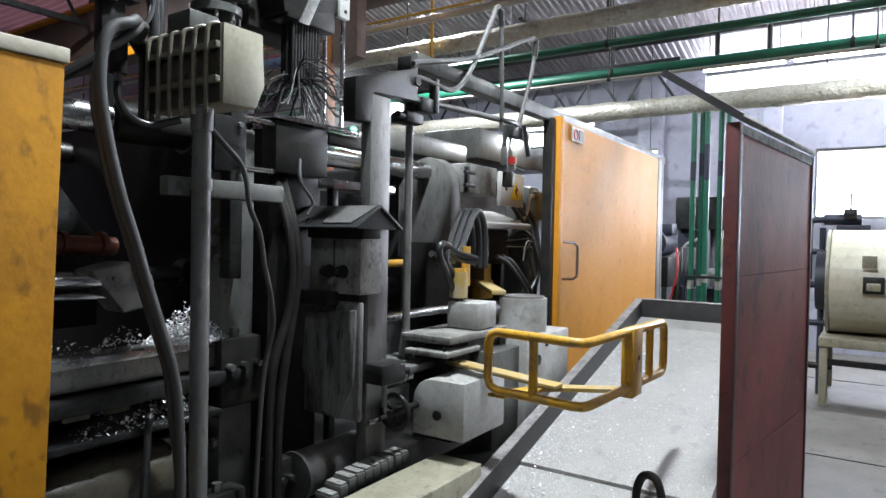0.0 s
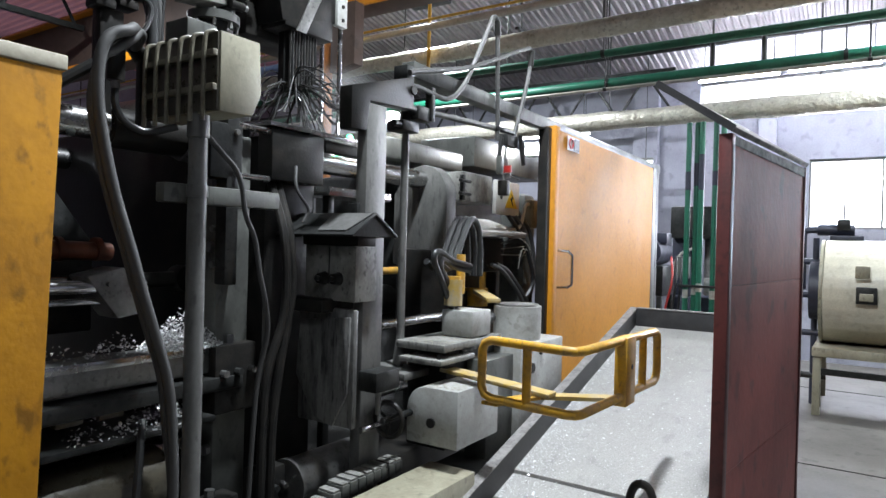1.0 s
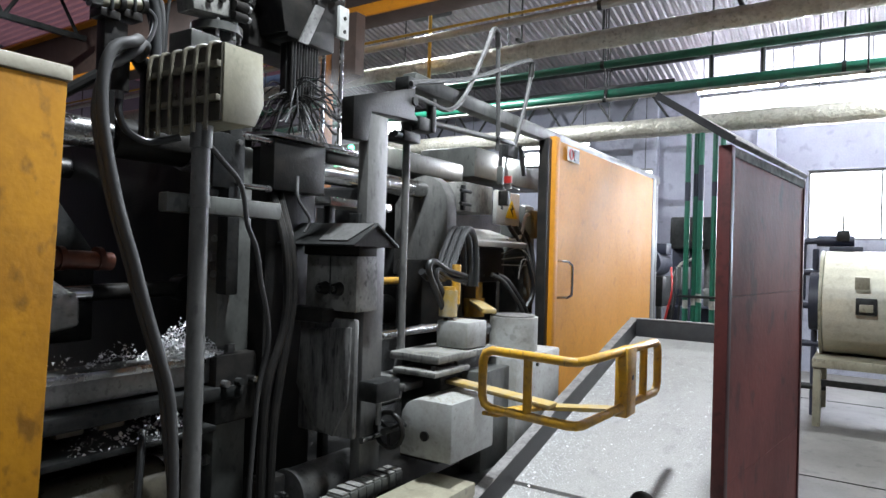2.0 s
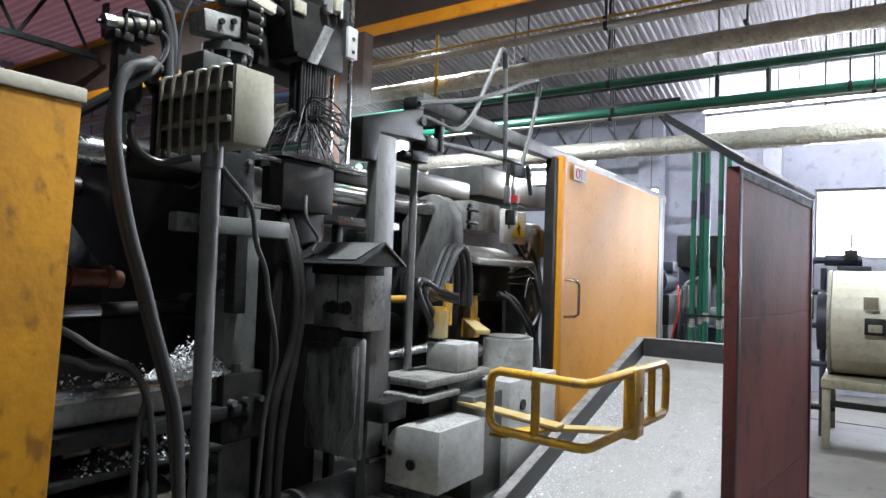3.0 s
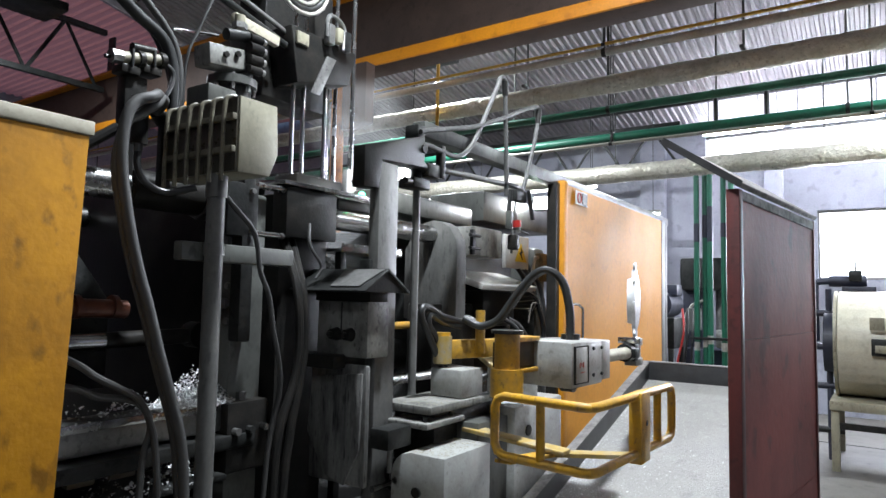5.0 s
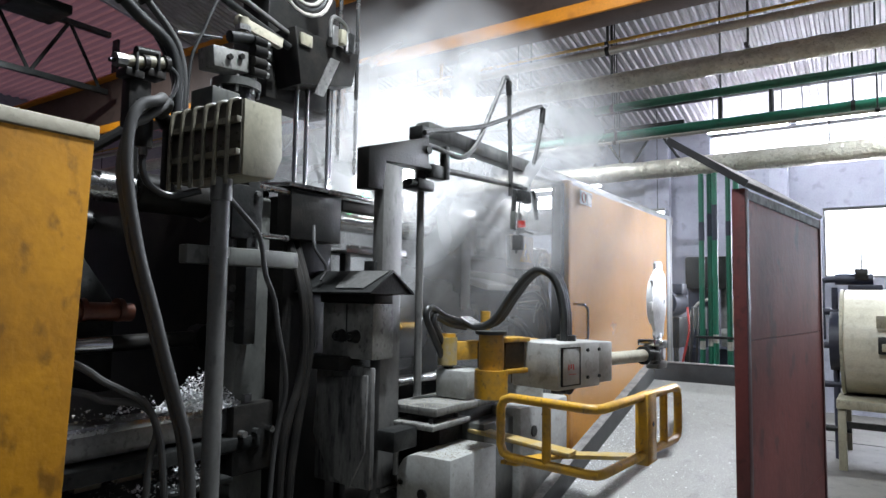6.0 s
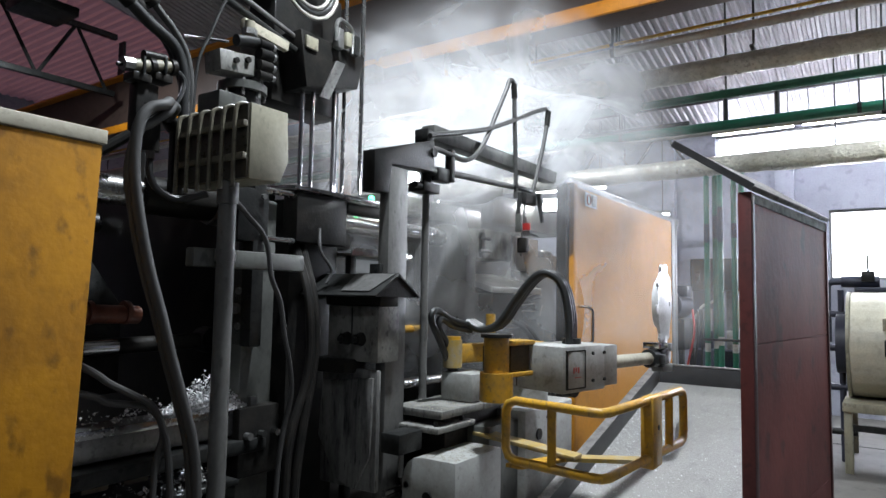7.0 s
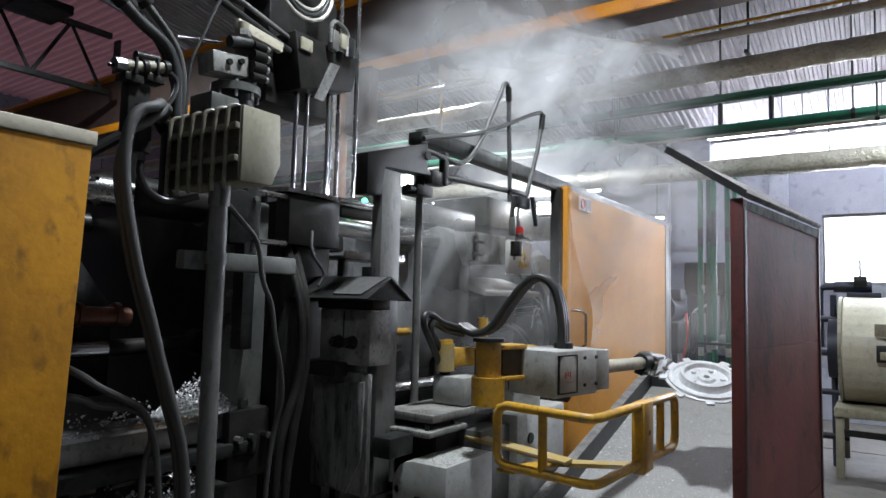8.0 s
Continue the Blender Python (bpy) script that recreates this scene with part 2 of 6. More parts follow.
def hall():
    solid("floor", bx(B(), (-8, -9, -0.1), (18, 16, 0), 0), CONCRETE, "oil-stained grey concrete workshop floor", "floor", "structure")
    for k, (lo, hi) in enumerate((((5.6, -6, 0), (5.62, 16, 0.004)), ((4.2, -1.4, 0), (11, -1.38, 0.004)), ((8.8, -6, 0), (8.82, 1.2, 0.004)))):
        solid(f"floor_joint_{k + 1}", bx(B(), lo, hi, 0), BLACK, "dirt-filled joint between floor slabs", "floor joint", "structure")
    # far wall with a window and a high light strip
    wall = thing("wall_east", (11.2, 3, 0), "bluish grey plastered hall wall with bright windows", "wall", kind="structure")
    openings = ((-2.2, 0.72, 1.95, 2.98), (-2.5, 2.28, 3.78, 4.28))
    part("wall_panel", bx(B(), (11, -9, 0), (11.3, 16, 1.95), 0), WALL, wall)
    part("wall_panel", bx(B(), (11, 0.72, 1.95), (11.3, 16, 2.98), 0), WALL, wall)
    part("wall_panel", bx(B(), (11, -9, 2.98), (11.3, 16, 3.78), 0), WALL, wall)
    part("wall_panel", bx(B(), (11, 2.28, 3.78), (11.3, 16, 4.28), 0), WALL, wall)
    part("wall_panel", bx(B(), (11, -9, 4.28), (11.3, 16, 4.5), 0), WALL, wall)
    part("wall_panel", bx(B(), (11, -9, 1.95), (11.3, -2.2, 2.98), 0), WALL, wall)
    part("wall_panel", bx(B(), (11, -9, 3.78), (11.3, -2.5, 4.28), 0), WALL, wall)
    part("pilaster", bx(B(), (10.85, 2.9, 0), (11, 3.3, 4.3), 0.01), WALL, wall)
    part("pilaster", bx(B(), (10.85, 1.15, 0), (11, 1.4, 3.7), 0.01), WALL, wall)
    for i, (y0, y1, z0, z1) in enumerate(openings):
        w = thing(f"window_{i + 1}", (11.1, (y0 + y1) / 2, z0), "long bright window strip with thin steel mullions", "window", kind="structure")
        f = B()
        bx(f, (11.05, y0, z0), (11.12, y1, z0 + 0.04), 0)
        bx(f, (11.05, y0, z1 - 0.04), (11.12, y1, z1), 0)
        part("window_frame", f, DULL, w)
        k = 0
        while i == 0 and y1 - 0.9 * k > y0:
            part("mullion", bx(B(), (11.05, y1 - 0.9 * k - 0.03, z0 + 0.04), (11.12, y1 - 0.9 * k, z1 - 0.04), 0), DULL, w)
            k += 1
    solid("backdrop", bx(B(), (12.2, -7, 1.0), (12.3, 3.5, 5.2), 0), DAY, "pale overcast daylight outside the windows", "sky", "structure")
    solid("wall_north", bx(B(), (-8, 15.7, 0), (11, 16, 6.2), 0), WALL, "grey plastered hall wall", "wall", "structure")
    solid("wall_south", bx(B(), (-8, -9, 0), (11, -8.7, 6.2), 0), WALL, "grey plastered hall wall", "wall", "structure")
    solid("wall_west", bx(B(), (-8.3, -9, 0), (-8, 16, 6.2), 0), WALL, "grey plastered hall wall", "wall", "structure")
    # corrugated roof, ribs running along x
    bm = B()
    row = []
    y = -9.0
    prof = ((0, 0), (0.035, 0), (0.05, 0.03), (0.085, 0.03))
    while y < 16:
        for dy, dz in prof:
            row.append((y + dy, 5.9 + dz))
        y += 0.10
    row = [q for q in row if q[0] < 9.0]
    for x0, x1 in ((-8, 4), (4, 11.2)):
        h0, h1 = roof_z(x0) - 5.9, roof_z(x1) - 5.9
        a = [bm.verts.new((x0, p, q + h0)) for p, q in row]
        b = [bm.verts.new((x1, p, q + h1)) for p, q in row]
        c = [bm.verts.new((x0, p, q + 0.02 + h0)) for p, q in row]
        d = [bm.verts.new((x1, p, q + 0.02 + h1)) for p, q in row]
        for i in range(len(row) - 1):
            bm.faces.new((a[i], a[i + 1], b[i + 1], b[i]))
            bm.faces.new((c[i], d[i], d[i + 1], c[i + 1]))
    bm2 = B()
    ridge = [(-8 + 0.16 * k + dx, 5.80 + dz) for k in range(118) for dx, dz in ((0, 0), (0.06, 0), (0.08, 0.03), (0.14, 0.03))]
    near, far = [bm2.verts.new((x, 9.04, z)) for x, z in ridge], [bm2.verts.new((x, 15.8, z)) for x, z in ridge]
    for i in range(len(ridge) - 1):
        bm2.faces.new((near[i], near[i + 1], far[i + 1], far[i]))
    solid("roof_fascia", prism(B(), [(-8, 9.0, 5.86), (-8, 9.0, 5.80), (4, 9.0, 5.80), (11, 9.0, roof_z(11)), (11, 9.0, 5.86)], (0, 0, 0), (0, 0.05, 0)), ROOF, "dark sheet closing the step between the roofs", "roof fascia", "structure")
    # added panel that blocks sky light above the east wall
    solid("wall_gable", bx(B(), (11, 9.0, 4.5), (11.3, 16, 6.2), 0), WALL, "grey wall panel added to shut out sky under the higher roof", "wall", "structure")
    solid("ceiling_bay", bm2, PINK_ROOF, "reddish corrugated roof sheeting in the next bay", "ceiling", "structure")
    solid("ceiling", bm, ROOF, "dark corrugated metal roof sheeting", "ceiling", "structure")


def truss(x, y0, y1, z):
    t = thing("roof_truss", (x, (y0 + y1) / 2, z), "dark steel lattice roof truss", "truss", "roof trusses", "structure")
    part("chord", bx(B(), (x - 0.04, y0, z), (x + 0.04, y1, z + 0.08), 0), DARK, t)
    part("chord", bx(B(), (x - 0.04, y0, z + 0.7), (x + 0.04, y1, z + 0.78), 0), DARK, t)
    y = y0
    while y < y1 - 0.4:
        part("web_bar", rod(B(), (x, y, z + 0.05), (x, y + 0.45, z + 0.72), 0.022, 6), DARK, t)
        part("web_bar", rod(B(), (x, y + 0.45, z + 0.72), (x, y + 0.9, z + 0.05), 0.022, 6), DARK, t)
        y += 0.9


def along_y(name, x, z, r, mat, label, y0=-3.0, y1=15.0, lumpy=0.0, category="pipe"):
    bm = B()
    if lumpy:
        n, seg = 420, 22
        rings = []
        for i in range(n + 1):
            y = y0 + (y1 - y0) * i / n
            ring = []
            for k in range(seg):
                a = 6.28319 * k / seg
                rr = r * (1 + lumpy * (noise.noise(Vector((y * 3.1, math.cos(a) * 1.5, math.sin(a) * 1.5 + x))) + 0.5 * noise.noise(Vector((y * 9, math.cos(a) * 4, math.sin(a) * 4))) - 0.7 * abs(noise.noise(Vector((y * 17 + x, math.cos(a) * 3, math.sin(a) * 3))))))
                if i % 25 == 0:
                    rr *= 0.95
                ring.append(bm.verts.new((x + rr * math.cos(a), y, z + rr * math.sin(a))))
            rings.append(ring)
        for u, v in zip(rings, rings[1:]):
            for k in range(seg):
                bm.faces.new((u[k], v[k], v[(k + 1) % seg], u[(k + 1) % seg]))
        bm.faces.new(rings[0])
        bm.faces.new(rings[-1])
    else:
        rod(bm, (x, y0, z), (x, y1, z), r, 16)
    t = thing(name, (x, 0, z), label, category)
    part("run", bm, mat, t)
    for k in range(6 if r > 0.09 else 2):
        part("hanger_rod", rod(B(), (x, y0 + 0.7 + 2.6 * k + 0.31 * x, z + r * 0.9), (x, y0 + 0.7 + 2.6 * k + 0.31 * x, roof_z(x) + 0.02), 0.009, 6), DARK, t)
        if r < 0.09:
            part("clip", rod(B(), (x, y0 + 0.68 + 2.6 * k + 0.31 * x, z), (x, y0 + 0.72 + 2.6 * k + 0.31 * x, z), r * 1.2, 12), DARK, t)
    return t


def overhead():
    along_y("insulated_pipe", 6.6, 3.9, 0.10, FOIL, "crinkled foil-wrapped insulated pipe overhead", lumpy=0.10)
    along_y("insulated_pipe", 9.0, 3.4, 0.13, FOIL, "thick foil-wrapped insulated pipe near the wall", lumpy=0.08)
    along_y("green_pipe", 6.85, 3.7, 0.042, GREEN, "green painted overhead service pipe")
    along_y("green_pipe", 8.1, 3.7, 0.06, GREEN, "green painted overhead service pipe")
    along_y("conduit_pipe", 5.95, 4.0, 0.04, PIPE, "pale galvanised conduit pipe overhead")
    along_y("conduit_pipe", 7.4, 3.45, 0.02, PIPE, "thin galvanised conduit pipe overhead")
    along_y("yellow_pipe", 5.75, 4.0, 0.015, YELLOW, "thin yellow gas pipe under the crane girder")
    g = thing("crane_girder", (5.35, 6, 4.05), "orange painted steel crane girder spanning the hall", "girder")
    # shaded underside and web get the brown instead of the girder's orange
    part("flange", bx(B(), (5.2, -3, 4.05), (5.5, 15, 4.09), 0.004), GIRDER_SHADE_BROWN, g)
    part("web", bx(B(), (5.33, -3, 4.09), (5.37, 15, 4.95), 0.0), GIRDER_SHADE_BROWN, g, "girder web with its shade painted in as brown")
    part("flange", bx(B(), (5.2, -3, 4.95), (5.5, 15, 4.99), 0.004), GIRDER, g)
    for y in (0.0, 5.0, 10.0):
        part("hanger_plate", bx(B(), (5.33, y, 4.99), (5.37, y + 0.15, roof_z(5.35)), 0), DARK, g)
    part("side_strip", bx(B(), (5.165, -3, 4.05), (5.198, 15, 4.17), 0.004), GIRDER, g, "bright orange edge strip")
    c = thing("crane_column", (5.1, 4.75, 0), "rusty orange crane column with a brown bracket", "column")
    part("shaft", bx(B(), (5.0, 4.77, 0), (5.12, 4.86, 4.04), 0.008), CRATE, c)
    part("bracket", prism(B(), [(5.01, 4.38, 4.04), (5.01, 4.71, 4.04), (5.01, 4.71, 3.34), (5.01, 4.38, 3.40)], (0, 0, 0), (0.14, 0, 0), 0.006), GIRDER_SHADE_BROWN, c)
    solid("gas_drop_pipe", rod(B(), (6.4, 4.43, 3.5), (6.4, 4.43, roof_z(6.4)), 0.022, 12), YELLOW, "yellow vertical gas pipe drop", "pipe")
    for y in (1.0, 3.3):
        h = thing("pipe_hanger", (6.6, y, 4.0), "thin dark steel pipe hanger", "hanger", "pipe hangers")
        part("drop_rod", rod(B(), (6.6, y, 4.0), (6.6, y, roof_z(6.6)), 0.012, 8), DARK, h)
        part("drop_rod", rod(B(), (6.85, y + 0.3, 3.74), (6.85, y + 0.3, roof_z(6.85)), 0.010, 8), DARK, h)
        part("clip", bx(B(), (6.48, y - 0.02, 4.0), (6.9, y + 0.02, 4.03), 0.003), DARK, h)
    for y in (1.0, 1.55):
        h = thing("pipe_drop", (8.1, y, 3.3), "short dark vertical pipe drop with elbow", "pipe", "pipe drops")
        part("drop", tube(B(), [(7.9, y, 4.05), (8.05, y, 4.08), (8.1, y, 4.0), (8.1, y, 3.72)], 0.03), DARK, h)
    truss(10.3, 2.5, 15, 3.62)
    t = thing("roof_truss", (0, 9.8, 4.7), "dark steel lattice roof truss", "truss", "roof trusses", "structure")
    part("chord", bx(B(), (-5, 9.76, 4.6), (5.1, 9.84, 4.68), 0), DARK, t)
    part("chord", bx(B(), (-5, 9.76, 5.5), (5.1, 9.84, 5.58), 0), DARK, t)
    for k in range(10):
        part("web_bar", rod(B(), (-5 + k, 9.8, 4.64), (-4.5 + k, 9.8, 5.54), 0.028, 6), DARK, t)
        part("web_bar", rod(B(), (-4.5 + k, 9.8, 5.54), (-4 + k, 9.8, 4.64), 0.028, 6), DARK, t)
    for k in range(4):
        y = 1.55 - 1.15 * k
        t = thing("tube_light", (9.9, y, 4.05), "lit fluorescent tube fitting hung below the roof", "lamp", "tube lights")
        part("tube", rod(B(), (9.9, y - 0.52, 4.05), (9.9, y + 0.52, 4.05), 0.03, 12), TUBE_ON, t)
        for e in (-0.45, 0.45):
            part("drop_rod", rod(B(), (9.9, y + e, 4.07), (9.9, y + e, roof_z(9.9) + 0.02), 0.006, 6), DARK, t)
    for x in (7.3, 9.9):
        along_y("roof_purlin", x, roof_z(x) - 0.06, 0.05, DARK, "dark steel roof purlin", category="purlin")
    # slim lit tubes far off among the pipes
    for x, y, z in ((9.6, 4.2, 3.35), (9.6, 6.2, 3.35), (10.2, 3.4, 2.95)):
        t = thing("tube_light", (x, y, z), "lit fluorescent tube fitting hung below the roof", "lamp", "tube lights")
        part("tube", rod(B(), (x, y - 0.6, z), (x, y + 0.6, z), 0.018, 10), LAMP_ON, t)
        for e in (-0.5, 0.5):
            part("drop_rod", rod(B(), (x, y + e, z + 0.06), (x, y + e, roof_z(x) + 0.02), 0.006, 6), DARK, t)
        part("tray", bx(B(), (x - 0.04, y - 0.62, z + 0.02), (x + 0.04, y + 0.62, z + 0.06), 0.004), DULL, t)
    # unseen fittings for the assumed lamps, most of them added fill
    for x, y, z, _ in ASSUMED_LAMPS:
        t = thing("assumed_bay_lamp", (x, y, z), "unseen square high-bay lamp assumed under the roof", "lamp", "high bay lamps")
        part("housing", bx(B(), (x - 0.3, y - 0.3, z), (x + 0.3, y + 0.3, z + 0.12), 0.02), DARK, t)
        part("suspension", rod(B(), (x, y, z + 0.12), (x, y, roof_z(x)), 0.015, 8), DARK, t)


# ---------- behind: tank, pipes, motors, wall fittings ----------
def background():
    t = thing("furnace_tank", (7.6, -0.4, 0.62), "cream enamelled holding tank with rounded shell on a stand", "tank")
    bm = B()
    prism(bm, [(7.3 + 0.62 * (1 - math.cos(a)), 0, 0.67 + 0.53 + 0.53 * math.sin(a)) for a in [radians(q) for q in range(-90, 91, 12)]] + [(8.6, 0, 1.73), (8.6, 0, 0.67)], (0, -2.0, 0), (0, 0.33, 0), 0.02)
    part("shell", bm, TANK, t)
    part("end_band", rod(B(), (7.84, 0.33, 1.2), (7.84, 0.36, 1.2), 0.53, 32), BEIGE, t)
    part("flange", rod(B(), (7.84, 0.36, 1.2), (7.84, 0.46, 1.2), 0.3, 24), NAVY, t)
    part("inspection_hatch", bx(B(), (7.26, -0.06, 1.36), (7.32, 0.06, 1.48), 0.008), BEIGE, t)
    part("inspection_hatch", bx(B(), (7.26, -0.12, 1.12), (7.33, 0.05, 1.28), 0.01), DARK, t)
    part("bracket", bx(B(), (7.23, -0.09, 1.15), (7.27, 0.02, 1.22), 0.004), BEIGE, t)
    part("skirt", bx(B(), (7.32, -2.0, 0.58), (8.5, 0.4, 0.67), 0.01), BEIGE, t)
    for y in (0.36, -0.7, -1.9):
        for x in (7.35, 8.4):
            part("leg", bx(B(), (x, y - 0.04, 0), (x + 0.07, y + 0.03, 0.58), 0.005), BEIGE, t)
    part("cross_beam", bx(B(), (7.37, -1.9, 0.40), (7.41, 0.36, 0.46), 0.004), DARK, t)
    m = thing("pump_unit", (7.9, 0.2, 1.73), "dark pump and valve set on top of the tank", "pump")
    part("pump_body", rod(B(), (8.05, 0.08, 1.84), (8.05, 0.42, 1.84), 0.06, 18), NAVY, m)
    part("foot", bx(B(), (7.9, 0.0, 1.73), (8.2, 0.3, 1.78), 0.005), NAVY, m)
    part("valve_body", bx(B(), (7.95, 0.12, 1.84), (8.1, 0.24, 1.95), 0.01), DARK, m)
    part("pipe_elbow", tube(B(), [(8.05, 0.42, 1.84), (8.05, 0.52, 1.83), (8.05, 0.55, 1.76), (8.05, 0.55, 1.2)], 0.035, 10), NAVY, m)
    part("stem", rod(B(), (8.02, 0.18, 1.95), (8.02, 0.18, 2.12), 0.01, 8), DULL, m)
    r = thing("pipe_rack", (7.9, 0.65, 0.0), "dark rack of valves and pipes beside the tank", "rack")
    for z in (0.3, 0.75, 1.15, 1.5):
        part("cross_pipe", rod(B(), (7.9, 0.3, z), (7.9, 1.0, z), 0.035, 12), NAVY if z > 0.5 else DARK, r)
    for y in (0.42, 0.62):
        part("upright", rod(B(), (7.9, y, 0), (7.9, y, 1.75), 0.03, 12), NAVY, r)
    # green risers
    for i, y in enumerate((1.77, 1.68, 1.62, 1.475, 1.385)):
        p = thing("riser_pipe", (8.05, y, 0), "green vertical riser pipe with pale bare bands", "pipe", "riser pipes")
        x = 8.05 + 0.03 * (i % 2)
        part("riser", rod(B(), (x, y, 0), (x, y, 3.1), 0.032, 16), GREEN, p)
        part("dark_band", rod(B(), (x, y, 2.30 + 0.05 * (i % 2)), (x, y, 2.52 + 0.1 * (i % 3)), 0.0335, 16), NAVY, p)
        part("bare_band", rod(B(), (x, y, 1.02 + 0.04 * (i % 3)), (x, y, 1.12 + 0.04 * (i % 3)), 0.0335, 16), PIPE, p)
    part("clamp_bar", bx(B(), (8.0, 1.3, 1.15), (8.02, 1.85, 1.18), 0.003), DARK, p)
    w = thing("motor_unit", (8.6, 2.2, 0), "dark blue electric motor on a welded stand", "motor")
    part("motor_body", rod(B(), (8.3, 2.3, 1.55), (8.9, 2.3, 1.55), 0.17, 20), NAVY, w)
    part("terminal_box", bx(B(), (8.45, 2.1, 1.66), (8.7, 2.26, 1.8), 0.01), NAVY, w)
    part("stand", bx(B(), (8.3, 2.1, 1.0), (8.9, 2.5, 1.38), 0.01), DARK, w)
    for x, y in ((8.32, 2.14), (8.85, 2.14), (8.32, 2.44), (8.85, 2.44)):
        part("leg", bx(B(), (x - 0.03, y - 0.03, 0), (x + 0.03, y + 0.03, 1.0), 0.004), DARK, w)
    for k in range(4):
        c = B()
        tube(c, [(8.3, 2.0 - 0.06 * k, 1.5), (8.15, 1.95 - 0.05 * k, 1.2), (8.2, 2.05 - 0.08 * k, 0.7), (8.3, 2.0, 0.0)], 0.014, 8)
        solid("cable", c, RUBBER if k else RED_PLASTIC, "loose hanging supply cable", "cable")
    # machines further back, seen between the risers
    k = thing("hydraulic_press", (9.6, 1.9, 0), "dark blue hydraulic press with pale control panels", "press")
    part("bed", bx(B(), (9.3, 1.5, 0), (10.1, 2.3, 0.95), 0.02), NAVY, k)
    part("column", bx(B(), (9.55, 2.05, 0.95), (10.0, 2.3, 2.05), 0.02), NAVY, k)
    part("crown", bx(B(), (9.4, 1.5, 1.75), (10.05, 2.3, 2.2), 0.03), DARK, k)
    part("ram", rod(B(), (9.7, 1.8, 1.2), (9.7, 1.8, 1.75), 0.09, 18), DULL, k)
    part("control_panel", bx(B(), (9.26, 1.55, 1.30), (9.34, 1.72, 1.62), 0.01), BEIGE, k)
    part("control_panel", bx(B(), (9.24, 1.56, 0.98), (9.32, 1.80, 1.22), 0.01), GREY, k)
    part("terminal_box", bx(B(), (9.22, 2.0, 1.2), (9.36, 2.18, 1.5), 0.01), MID_GREY, k)
    part("supply_pipe", tube(B(), [(9.25, 2.25, 0.0), (9.25, 2.22, 1.2), (9.25, 2.12, 1.52), (9.25, 1.95, 1.62), (9.3, 1.85, 1.8)], 0.018, 8), PIPE, k)
    b = thing("switch_cabinet", (9.6, 3.2, 0), "pale grey switch cabinet against the wall", "cabinet")
    part("body", bx(B(), (9.4, 2.75, 0), (9.9, 3.8, 1.5), 0.01), MID_GREY, b)
    part("door", bx(B(), (9.37, 2.8, 0.1), (9.4, 3.75, 1.45), 0.006), GREY, b)


